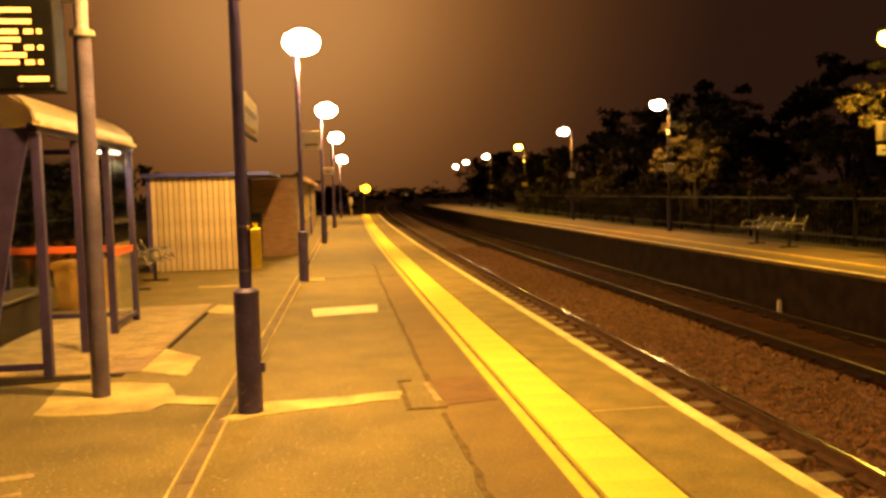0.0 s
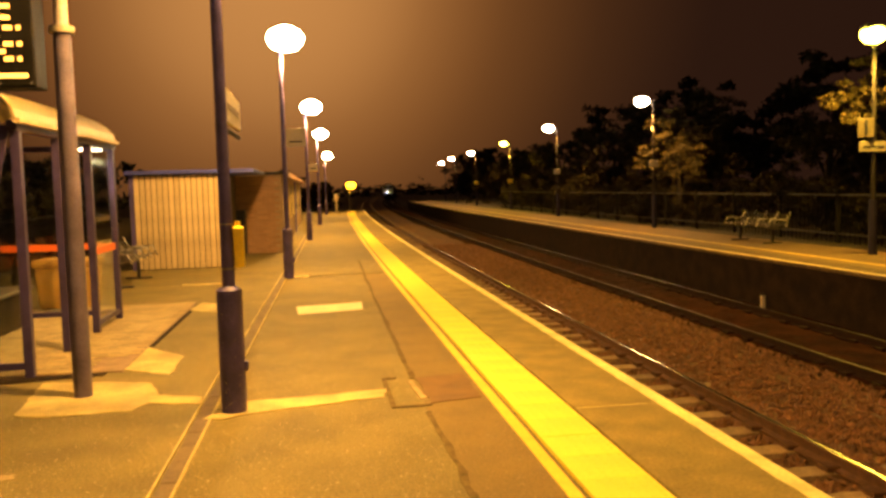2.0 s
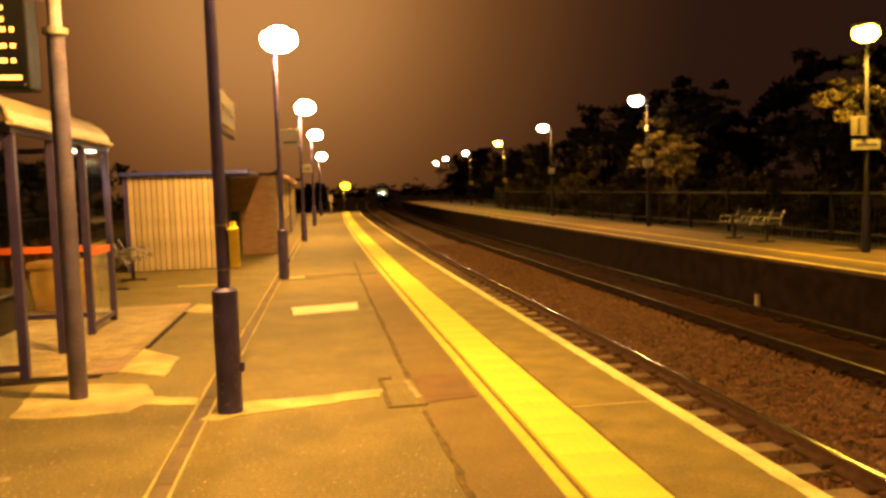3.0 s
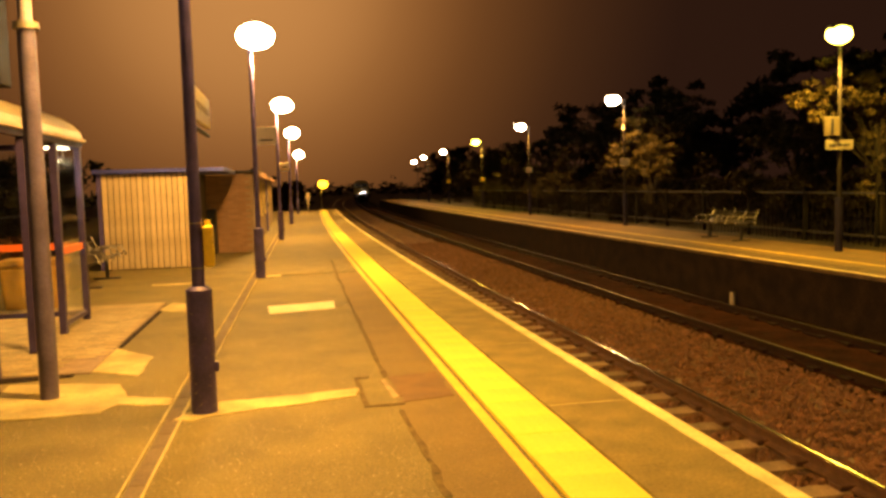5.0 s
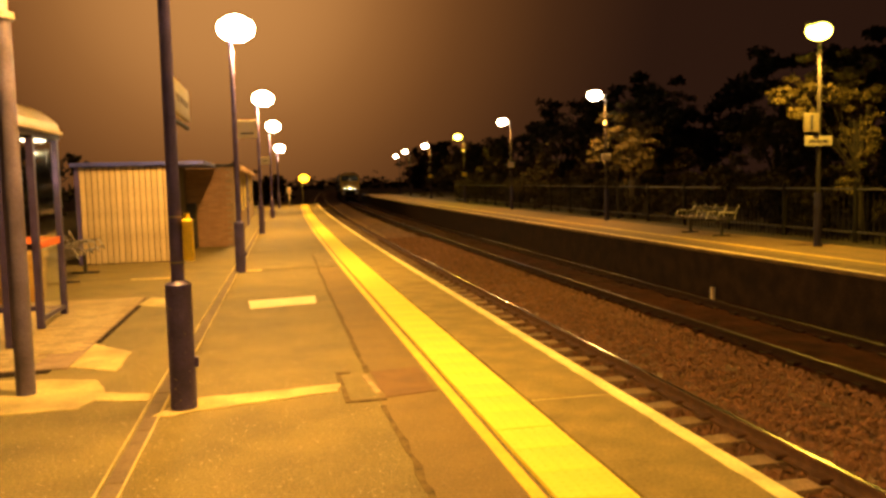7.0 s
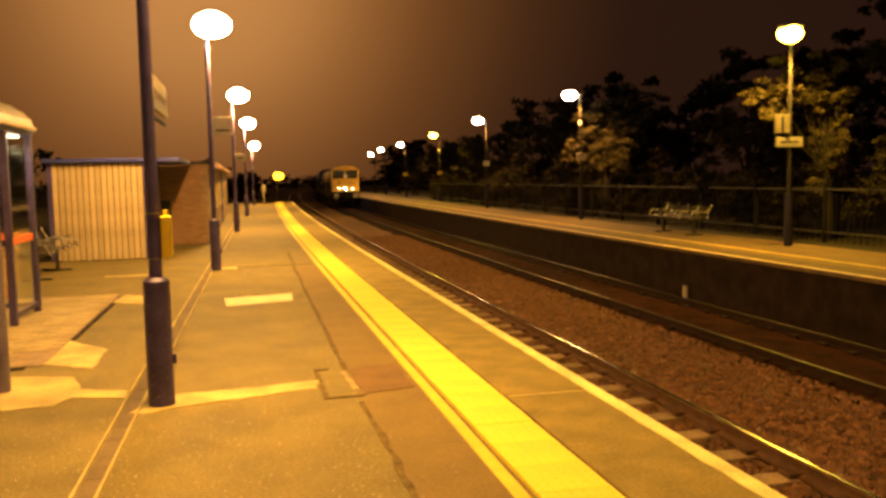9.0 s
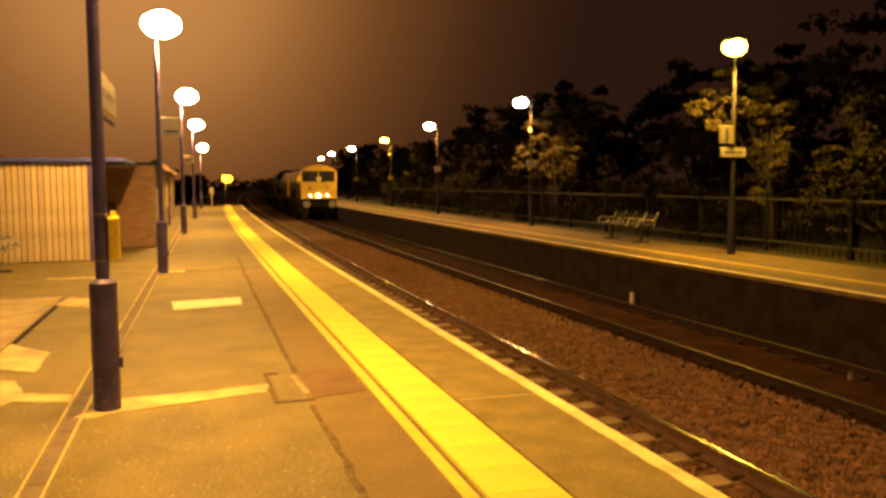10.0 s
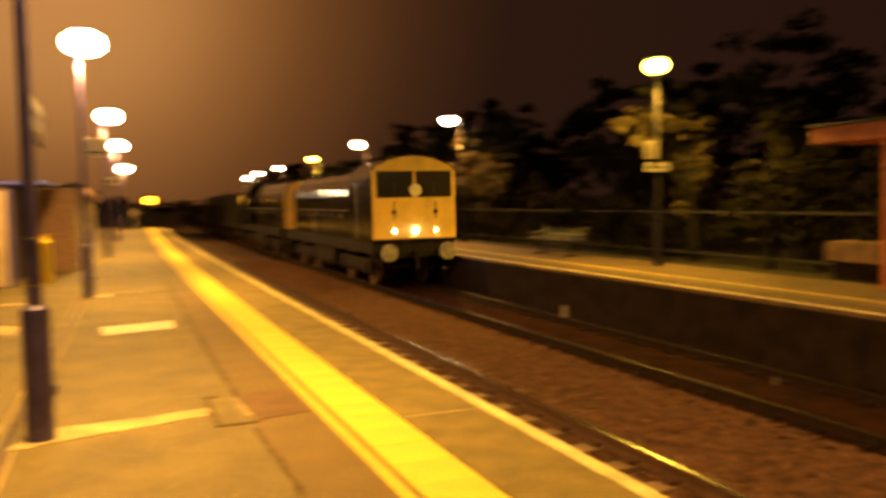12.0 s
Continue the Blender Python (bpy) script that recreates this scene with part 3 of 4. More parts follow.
# waiting shelter
def shelter():
    s = thing("waiting_shelter", (-2.58, 7.9, 0), "blue-framed glass waiting shelter with a curved cream roof", "shelter")
    depth, length = 1.55, 3.4
    for x in (0, -depth):
        for y in (0, 1.15, 2.3, length) if x == 0 else (0, 1.7, length):
            part("post", box(x - 0.04, x + 0.04, y - 0.04, y + 0.04, 0, 2.24, 0.008), M["shelter_blue"], s)
    for x in (0, -depth):
        part("eaves_rail", box(x - 0.045, x + 0.045, -0.1, length + 0.1, 2.2, 2.29, 0.01), M["shelter_blue"], s)
        for z0, z1 in ((0.10, 0.15),):
            y0 = 2.34 if x == 0 else 0.0
            part("bottom_rail", box(x - 0.025, x + 0.025, y0, length, z0, z1), M["shelter_blue"], s)
    for y in (0, length):
        part("bottom_rail", box(-depth, 0, y - 0.025, y + 0.025, 0.08, 0.14), M["shelter_blue"], s)
        part("top_rail", box(-depth, 0, y - 0.03, y + 0.03, 2.18, 2.25), M["shelter_blue"], s)
    # glazing
    panes = [(0, 2.34, length - 0.04)]
    for x, y0, y1 in panes:
        g = part("pane", box(x - 0.005, x + 0.005, y0, y1, 0.16, 2.18), M["glass"], s, "clear glass pane")
        g.visible_shadow = False
    for y0, y1 in ((0.04, 1.66), (1.74, length - 0.04)):
        g = part("pane", box(-depth - 0.005, -depth + 0.005, y0, y1, 0.16, 2.18), M["glass"], s, "clear glass pane")
        g.visible_shadow = False
    for y in (0, length):
        g = part("pane", box(-depth + 0.04, -0.04, y - 0.005, y + 0.005, 0.16, 2.16), M["glass"], s, "clear glass pane")
        g.visible_shadow = False
    # orange manifestation bands
    part("orange_band", box(-0.012, 0.012, 2.34, length - 0.04, 0.925, 1.01), M["orange"], s, "orange safety band")
    part("orange_band", box(-depth + 0.008, -depth + 0.02, 0.04, length - 0.04, 0.92, 1.01), M["orange"], s, "orange safety band")
    part("orange_band", box(-depth + 0.04, -0.04, length - 0.012, length + 0.012, 0.925, 1.01), M["orange"], s, "orange safety band")
    # curved roof
    prof = []
    for i in range(13):
        a = math.pi * i / 12
        prof.append((-depth / 2 + (depth / 2 + 0.07) * math.cos(a), 2.28 + 0.40 * math.sin(a)))
    inner = [(-depth / 2 + (x + depth / 2) * 0.975, 2.28 + (z - 2.28) * 0.95) for x, z in prof][::-1]
    part("roof", sweep(prof + inner, -0.18, length + 0.04, 6), M["roof_sheet"], s, "curved cream roof sheet", False)
    for y in (-0.18, length + 0.04):
        part("roof_edge", sweep([(x, z + 0.012) for x, z in prof] + [(x, z - 0.03) for x, z in prof[::-1]], y, y + 0.03, 1), M["cream"], s)
    endp = bmesh.new()
    shape = [(-0.04, 2.2), (-0.17, 1.62), (-0.32, 0.85), (-0.42, 0.35), (-depth + 0.04, 0.35), (-depth + 0.04, 2.2)]
    f0 = [endp.verts.new((x, -0.06, z)) for x, z in shape]
    f1 = [endp.verts.new((x, -0.03, z)) for x, z in shape]
    endp.faces.new(f0)
    endp.faces.new(f1[::-1])
    for i in range(6):
        endp.faces.new((f0[i], f1[i], f1[(i + 1) % 6], f0[(i + 1) % 6]))
    bmesh.ops.recalc_face_normals(endp, faces=endp.faces)
    part("end_panel", endp, M["shelter_blue"], s, "dark blue shaped end panel")
    for x in (0.07, -depth - 0.07):
        part("gutter", box(x - 0.03, x + 0.03, -0.18, length + 0.06, 2.26, 2.30), M["cream"], s)
    tubes = part("light_fitting", box(-0.30, -0.06, length - 0.42, length - 0.06, 2.20, 2.25, 0.01), M["galv"], s)
    part("light_tube", box(-0.28, -0.08, length - 0.40, length - 0.08, 2.175, 2.20, 0.008), M["tube"], tubes, "glowing shelter light")
    # perch bench
    bench = thing("perch_bench", (-4.0, 8.3, 0), "dark boxed bench with an orange back board under the shelter's glass", "bench")
    part("seat", box(-0.05, 0.42, 0, 2.95, 0.46, 0.50, 0.012), M["seat_steel"], bench, "dull metal seat")
    part("base", box(0.0, 0.36, 0.05, 2.9, 0.02, 0.458, 0.01), M["near_black"], bench, "dark boxed base")
    part("back", box(-0.06, -0.03, 0, 2.7, 0.70, 0.84, 0.01), M["orange"], bench, "orange back board")
    for y in (0.3, 1.35, 2.4):
        part("foot", box(0.30, 0.38, y - 0.03, y + 0.03, 0, 0.03), M["dark"], bench)
        part("back_stay", box(-0.05, -0.02, y - 0.02, y + 0.02, 0.49, 0.8), M["dark"], bench)


shelter()
bulb(-2.75, 11.0, 2.10, 10, (1.0, 0.75, 0.42), 0.08)

# grit bin beyond the shelter
gb = thing("grit_bin", (-3.62, 12.9, 0), "tan plastic grit bin beside the shelter", "grit bin")
gbm = bmesh.new()
bx(gbm, -0.40, 0.40, -0.28, 0.28, 0.0, 0.60, 0.04)
for v in gbm.verts:
    k = 0.88 + 0.12 * v.co.z / 0.60
    v.co.x *= k
    v.co.y *= k
part("body", gbm, M["bin"], gb)
lidm = bmesh.new()
bx(lidm, -0.43, 0.43, -0.31, 0.31, 0.60, 0.72, 0.045)
part("lid", lidm, M["bin"], gb, "sloped lid")


# steel tube seats
def seat_bench(at, turn, n, label):
    b = thing("platform_bench", at, label, "bench", "platform benches", turn)
    pitch = 0.56
    length = n * pitch
    part("beam", box(-length / 2, length / 2, -0.03, 0.03, 0.36, 0.42, 0.008), M["dark"], b, "dark supporting beam")
    for x in (-length / 2 + 0.3, length / 2 - 0.3):
        leg = bmesh.new()
        bx(leg, x - 0.03, x + 0.03, -0.03, 0.03, 0.0, 0.36)
        bx(leg, x - 0.04, x + 0.04, -0.24, 0.24, 0.0, 0.035, 0.008)
        part("leg", leg, M["dark"], b)
    for i in range(n):
        x0 = -length / 2 + i * pitch + 0.04
        x1 = x0 + pitch - 0.08
        seat = bmesh.new()
        for j in range(7):
            y = -0.22 + 0.07 * j
            tube(seat, (x0, y, 0.44 + 0.012 * abs(j - 3)), (x1, y, 0.44 + 0.012 * abs(j - 3)), 0.014, seg=6)
        part("seat", seat, M["seat_steel"], b, "dull steel bar seat")
        part("seat_edge", tube(bmesh.new(), (x0, -0.26, 0.47), (x1, -0.26, 0.47), 0.016, seg=8), M["chrome"], b, "chrome front edge")
        back = bmesh.new()
        for j in range(4):
            z = 0.52 + 0.065 * j
            tube(back, (x0, 0.22 + 0.02 * j, z), (x1, 0.22 + 0.02 * j, z), 0.013, seg=6)
        part("backrest", back, M["seat_steel"], b, "dull steel bar backrest")
    for i in range(n + 1):
        x = -length / 2 + i * pitch
        arm = bmesh.new()
        for p, q in (((x, 0.32, 0.80), (x, 0.22, 0.60)), ((x, 0.22, 0.60), (x, -0.22, 0.62)), ((x, -0.22, 0.62), (x, -0.31, 0.42)), ((x, 0.22, 0.60), (x, 0.20, 0.42))):
            tube(arm, p, q, 0.017, seg=8)
        part("armrest", arm, M["chrome"], b, "bent chrome arm frame")
    return b


seat_bench((-3.45, 16.0, 0), 90, 4, "chrome tube bench near the clad hut")
seat_bench((11.35, 20.6, FAR_Z), -90, 4, "chrome tube bench on the opposite platform")


# ---- clad hut and station building ----
def hut():
    h = thing("platform_hut", (-3.93, 18.6, 0), "cream slatted hut with a blue flat-roof fascia", "hut")
    part("wall", box(0.09, 1.86, 0.05, 3.6, 0.0, 2.03), M["gap"], h, "dark wall behind the slats")
    me = mesh_of("slat", box(0, 0.099, -0.03, 0.0, 0.02, 2.02, 0.008), M["cream"])
    uneven = random.Random(8)
    for i in range(15):
        piece("slat", me, h, (0.094 + i * 0.1182, 0.05 + uneven.uniform(-0.006, 0.004), uneven.uniform(-0.012, 0.004)), uneven.uniform(-0.8, 0.8))
    part("corner_post", box(0.0, 0.085, -0.0, 0.08, 0, 2.03), M["blue"], h)
    part("corner_post", box(1.865, 1.96, -0.01, 0.10, 0, 2.03), M["blue"], h)
    part("roof", box(-0.06, 2.60, -0.12, 3.6, 2.035, 2.115, 0.01), M["blue_bright"], h, "flat roof with a blue fascia")


hut()


def wall_of_bricks(parent, x0, x1, y, z0, z1, axis):
    """Brick face; axis 'x' faces down the platform, 'y' faces the track."""
    w, hgt = 0.215, 0.065
    me = mesh_of("brick", box(-w / 2, w / 2, -0.012, 0.012, 0, hgt, 0.004), M["brick"])
    rows = int((z1 - z0) / 0.075)
    for r in range(rows):
        q = x0 + (0.1125 if r % 2 else 0.0)
        while q + w <= x1 + 0.01:
            at = (q + w / 2, y, z0 + r * 0.075) if axis == "x" else (y, q + w / 2, z0 + r * 0.075)
            piece("brick", me, parent, at, 0 if axis == "x" else 90)
            q += 0.225


def building():
    b = thing("station_building", (0, 0, 0), "brown brick station building with blue frames", "building")
    part("wall", box(-3.5, -0.92, 22.55, 23.0, 0, 2.06), M["mortar"], b, "brick end wall")
    part("wall", box(-1.22, -0.92, 23.0, 46, 0, 2.06), M["mortar"], b, "brick platform wall")
    part("wall", box(-3.5, -3.2, 23.0, 46, 0, 2.06), M["mortar"], b, "brick rear wall")
    part("roof", box(-3.6, -0.80, 22.45, 46.1, 2.06, 2.12, 0.02), M["dark"], b, "flat dark roof")
    part("fascia", box(-0.80, -0.74, 22.5, 46.1, 1.98, 2.13), M["brick"], b, "brown roof fascia")
    for y in (24.5, 28.0, 31.5, 36.0, 40.0):
        fr = part("window", box(-0.92, -0.875, y, y + 1.2, 0.75, 1.85), M["concrete"], b, "pale framed window")
        part("pane", box(-0.876, -0.868, y + 0.08, y + 1.12, 0.83, 1.77), M["window_glass"], fr, "dark window pane")
    d = part("door", box(-0.92, -0.86, 33.8, 34.75, 0, 1.95), M["blue"], b, "blue door")
    part("handle", box(-0.86, -0.82, 33.9, 33.93, 0.95, 1.10), M["chrome"], d)
    # Added box in place of a soft shadow low on the end wall.
    part("bin", box(-2.2, -1.85, 22.1, 22.5, 0, 1.15, 0.04), M["dark"], b, "dark box standing in for a soft shadow on the wall")
    wall_of_bricks(b, -2.9, -0.93, 22.545, 0.0, 2.06, "x")
    return b


building()

# white marker and sign posts
mk = thing("marker_post", (8.98, 16.0, -1.12), "small white marker post in the ballast", "marker")
part("post", box(-0.04, 0.04, -0.03, 0.03, 0, 0.32, 0.008), M["sign"], mk)
part("cap", box(-0.045, 0.045, -0.035, 0.035, 0.32, 0.345, 0.006), M["dark"], mk)
mk2 = thing("marker_post", (8.22, 8.9, -1.12), "short pale marker peg between the far rails", "marker")
part("post", box(-0.025, 0.025, -0.02, 0.02, 0, 0.16, 0.006), M["dim_sign"], mk2)
part("cap", box(-0.03, 0.03, -0.025, 0.025, 0.16, 0.18, 0.005), M["dark"], mk2)
es = thing("end_sign", (1.22, 58.0, 0), "small pale warning sign at the platform's end", "sign")
part("post", tube(bmesh.new(), (0, 0, 0), (0, 0, 1.3), 0.04, seg=10), M["galv"], es)
part("panel", box(-0.14, 0.14, -0.06, -0.04, 0.85, 1.33, 0.01), M["dim_sign"], es)

# amber street lamp beyond the platform
al = thing("street_lamp", (3.35, 92.0, -1.3), "amber street lamp beyond the platform's end", "street lamp")
part("pole", tube(bmesh.new(), (0, 0, 0), (0, 0, 3.3), 0.06, 0.04, seg=12), M["galv"], al)
lantern(al, 0.2, 3.4, "lamp_amber", 0.0, 2.0)

# ---- opposite platform ----
# Post 0 is an unseen addition beside the viewpoint.
for i, (lx, ly, lz, watts, colour) in enumerate(FAR_LAMPS):
    x = lx + (0.38 if i == 1 else 0.42)
    back = 0.5 if i == 1 else 0.0
    p = thing("lamp_post", (x, ly + back, FAR_Z), "slim lamp post on the opposite platform with a glowing lantern", "lamp post", "opposite lamp posts")
    a, b = bmesh.new(), bmesh.new()
    tube(a, (0, 0, 0), (0, 0, 1.15), 0.085, seg=16)
    tube(b, (0, 0, 1.15), (0, 0, lz - FAR_Z), 0.045, 0.036, seg=14)
    part("base_sleeve", a, M["far_sleeve"], p, "dark blue base sleeve")
    part("pole", b, M["far_pole"], p)
    if i in (2, 4):
        part("camera_dome", tube(bmesh.new(), (-0.06, -0.1, 3.42), (-0.06, -0.1, 3.58), 0.07, 0.05, seg=12), M["sign"], p, "small white camera dome")
    lantern(p, lx - x, lz - FAR_Z, "lamp_yellow" if colour is YELLOW else "lamp", -back)
    if i in (2, 3, 4, 5):
        pl = thing("platform_sign", (x - 0.20, ly - 0.06, 2.10 if i < 4 else 1.75), "small square plate on a lamp post", "sign", "platform boards")
        part("panel", box(0, 0.34, -0.012, 0.012, 0, 0.26, 0.004), M["sign" if i < 4 else "yellow_box"], pl)


def platform_number():
    s = thing("platform_number_sign", (11.0, 15.9, 2.38), "square cream plate with the number 1", "sign")
    part("panel", box(0, 0.36, -0.012, 0.012, 0, 0.40, 0.006), M["dim_sign"], s)
    cu = bpy.data.curves.new("number", "FONT")
    cu.body, cu.size, cu.extrude, cu.align_x, cu.offset = "1", 0.42, 0.003, "CENTER", 0.012
    tmp = new("number_text", cu)
    dg = bpy.context.evaluated_depsgraph_get()
    me = bpy.data.meshes.new_from_object(tmp.evaluated_get(dg))
    bpy.data.objects.remove(tmp)
    me.materials.clear()
    me.materials.append(M["ink"])
    ob = new("number", me)
    ob.parent = s
    ob.matrix_basis = pose(0.18, -0.016, 0.055, 90, 0, 0)
    n = board(11.04, 15.90, 2.09, 2.30, 0.72, "x", "cream station name board below the number plate", [(0.14, 0.40, 0.40, 0.56), (0.44, 0.60, 0.40, 0.56), (0.64, 0.86, 0.40, 0.56)], "ink", "name_board")
    n.matrix_basis = pose(11.03, 15.90, 2.09, 0, 0, 8)


platform_number()


def fence(x, y0, y1, height, z0, pitch, bent, label):
    f = thing("fence", (0, 0, 0), label, "fence", "fences")
    me_p = mesh_of("post", box(-0.04, 0.04, -0.04, 0.04, 0, height + 0.05, 0.008), M["fence"])
    me_s = mesh_of("pale", box(-0.009, 0.009, -0.010, 0.010, 0.05, height, 0.003), M["fence"])
    y, k = y0, 0
    while y < y1:
        piece("post", me_p, f, (x + bent(y), y, z0))
        y += 2.7
    y = y0
    while y < y1 and k < 290:
        piece("pale", me_s, f, (x + bent(y) + 0.045, y + 0.07, z0))
        y += pitch
        k += 1
    for z in (0.25, height - 0.12):
        part("rail", strip(x - 0.02, x + 0.02, z0 + z, z0 + z + 0.05, y0, y1, 40, bent), M["dark"], f, "horizontal rail")


fence(12.95, 6.0, 62.0, 1.35, -0.12, 0.2, line_bend, "dark palisade fence behind the far platform")
fence(-5.6, 3.0, 22.0, 1.3, 0.0, 0.16, lambda y: 0.0, "dark railings behind the near platform")


# opposite waiting shelter with the orange canopy
def far_shelter():
    s = thing("waiting_shelter", (11.5, 6.6, FAR_Z), "shelter with a rust-orange canopy fascia", "shelter")
    part("canopy", box(0, 2.4, 0, 5.0, 2.46, 2.75, 0.02), M["rust_orange"], s, "rust-orange canopy fascia")
    part("roof", box(-0.06, 2.46, -0.06, 5.06, 2.75, 2.80), M["dark"], s)
    for x in (0.12, 2.2):
        for y in (0.2, 1.8, 3.45):
            part("post", box(x - 0.06, x + 0.06, y - 0.06, y + 0.06, 0, 2.46, 0.008), M["rust_orange"], s, "rust-orange post")
    part("low_wall", box(0.7, 1.9, 3.7, 5.3, 0.33, 0.70, 0.02), M["masonry"], s, "low masonry seat wall")
    part("wall_base", box(0.8, 1.8, 3.8, 5.2, 0.0, 0.33), M["near_black"], s, "dark recessed base")
    part("column", tube(bmesh.new(), (1.5, 4.45, 0.70), (1.5, 4.45, 1.95), 0.09, 0.07, seg=12), M["mortar"], s, "weathered stone column")
    part("back_wall", box(2.25, 2.4, 0.1, 3.4, 0, 2.4), M["brick"], s)


far_shelter()


# ---- vegetation ----
def leaves(rng, centres, radii, count, size):
    verts, faces = [], []
    n = len(centres)
    sprigs = [[rng.normal(size=3) * r * 0.52 for _ in range(7)] for r in radii]
    for k in range(count):
        c, r = centres[k % n], radii[k % n]
        d = rng.normal(size=3)
        d /= np.linalg.norm(d)
        sprig = sprigs[k % n][int(rng.integers(0, 7))]
        p = c + sprig + d * r * 0.42 * rng.random() ** 0.6 * np.array([1.25, 1.25, 0.6])
        u = rng.normal(size=3)
        u /= np.linalg.norm(u)
        w = np.cross(u, rng.normal(size=3))
        w /= np.linalg.norm(w)
        s = size * rng.uniform(0.6, 1.3)
        o = len(verts)
        verts += [tuple(p - u * s), tuple(p + w * s * 0.55), tuple(p + u * s), tuple(p - w * s * 0.55)]
        faces += [(o, o + 1, o + 2), (o, o + 2, o + 3)]
    me = bpy.data.meshes.new("crown")
    me.from_pydata(verts, [], faces)
    return me


def tree(x, y, z0, height, spread, seed, count=5000, size=0.09, name="tree", leaf="leaf", label="leafy tree behind the fence, caught by lamplight", boughs=()):
    rng = np.random.default_rng(seed)
    t = thing(name, (x, y, z0), label, name, "trees")
    wood = bmesh.new()
    lean = Vector((rng.uniform(-0.3, 0.3), rng.uniform(-0.3, 0.3), height * 0.62))
    tube(wood, (0, 0, -0.2), lean * 0.55, 0.045 * height ** 0.8, 0.032 * height ** 0.8, seg=9)
    tube(wood, lean * 0.55, lean, 0.032 * height ** 0.8, 0.015 * height ** 0.8, seg=8)
    centres, radii = [], []
    for k in range(13):
        a = rng.uniform(0, 6.283)
        r = spread * rng.uniform(0.25, 0.95)
        z = height * rng.uniform(0.28, 0.95)
        r *= 1.15 - 0.6 * abs(z / height - 0.55)
        tip = Vector((r * math.cos(a), r * math.sin(a), z))
        root = lean * min(0.95, max(0.2, z / height - 0.15))
        tube(wood, root, tip, 0.05, 0.012, seg=5)
        centres.append(np.array(tip))
        radii.append(spread * rng.uniform(0.28, 0.48))
    for bx0, by0, bz0, br in boughs:
        tube(wood, lean * 0.6, (bx0, by0, bz0), 0.024, 0.007, seg=5)
        centres.append(np.array((bx0, by0, bz0)))
        radii.append(br)
    part("trunk", wood, M["bark"], t, "forked trunk with limbs")
    me = leaves(rng, centres, radii, count, size)
    me.materials.append(M[leaf])
    ob = new("crown", me)
    ob.parent = t
    ob["label"] = "uneven leafy crown"


TREES = [(13.7, 17.6, 4.3, 0.75), (14.9, 16.2, 4.6, 1.5), (15.2, 13.2, 4.3, 1.7), (14.9, 20.5, 3.4, 1.4), (16.0, 24.5, 4.6, 1.9), (13.7, 30.4, 4.5, 1.1), (15.2, 31.5, 4.9, 1.9), (16.2, 34.5, 4.4, 2.0),
         (15.4, 39.5, 4.3, 1.9), (16.0, 45.0, 4.6, 2.1), (15.6, 51.0, 4.4, 2.0), (16.6, 57.0, 4.5, 2.2), (16.6, 64.5, 4.4, 2.2), (17.3, 73.0, 4.6, 2.4), (18.2, 82.0, 4.8, 2.6), (15.6, 9.0, 4.4, 1.9)]
for i, (x, y, h, sp) in enumerate(TREES):
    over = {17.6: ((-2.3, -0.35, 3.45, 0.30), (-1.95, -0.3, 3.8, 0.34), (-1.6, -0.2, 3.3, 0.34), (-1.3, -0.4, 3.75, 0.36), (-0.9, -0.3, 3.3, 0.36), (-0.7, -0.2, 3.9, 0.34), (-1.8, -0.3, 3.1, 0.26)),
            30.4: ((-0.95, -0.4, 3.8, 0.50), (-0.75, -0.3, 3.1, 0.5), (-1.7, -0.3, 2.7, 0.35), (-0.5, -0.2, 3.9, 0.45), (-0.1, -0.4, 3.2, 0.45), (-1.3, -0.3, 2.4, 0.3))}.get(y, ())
    # Only crowns beside a lamp take the lit leaf colour.
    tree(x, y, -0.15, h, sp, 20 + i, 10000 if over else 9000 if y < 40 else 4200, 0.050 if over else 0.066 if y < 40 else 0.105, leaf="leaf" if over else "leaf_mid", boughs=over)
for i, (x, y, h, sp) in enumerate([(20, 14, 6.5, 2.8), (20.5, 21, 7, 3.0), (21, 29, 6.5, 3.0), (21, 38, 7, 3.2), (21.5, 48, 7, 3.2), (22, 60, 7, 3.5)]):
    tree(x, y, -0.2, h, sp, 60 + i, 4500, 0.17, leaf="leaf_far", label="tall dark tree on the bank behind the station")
rngb = random.Random(5)
for i in range(14):
    y = 11 + i * 3.6
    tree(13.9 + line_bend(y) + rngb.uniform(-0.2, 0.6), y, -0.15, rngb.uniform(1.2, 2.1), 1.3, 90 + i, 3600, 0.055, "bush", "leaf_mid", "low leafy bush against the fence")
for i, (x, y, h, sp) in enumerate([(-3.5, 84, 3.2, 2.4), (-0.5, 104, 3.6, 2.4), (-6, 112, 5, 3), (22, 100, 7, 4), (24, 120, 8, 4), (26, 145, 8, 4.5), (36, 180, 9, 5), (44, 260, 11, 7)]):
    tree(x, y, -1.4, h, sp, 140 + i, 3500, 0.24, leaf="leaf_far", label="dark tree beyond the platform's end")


rngh = random.Random(9)
for i in range(9):
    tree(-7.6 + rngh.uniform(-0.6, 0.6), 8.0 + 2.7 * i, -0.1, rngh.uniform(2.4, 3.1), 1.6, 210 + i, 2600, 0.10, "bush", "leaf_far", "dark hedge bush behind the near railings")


def far_woods():
    rng = np.random.default_rng(77)
    centres = [np.array((-70 + 1.5 * k + rng.uniform(-1, 1), 340 + rng.uniform(-12, 12), -1.4 + rng.uniform(0.4, 3.2))) for k in range(130)]
    me = leaves(rng, centres, [rng.uniform(1.4, 3.2) for _ in centres], 14000, 0.5)
    me.materials.append(M["leaf_far"])
    tagged(new("far_woods", me), "dark line of distant trees", "trees", kind="stuff")


far_woods()


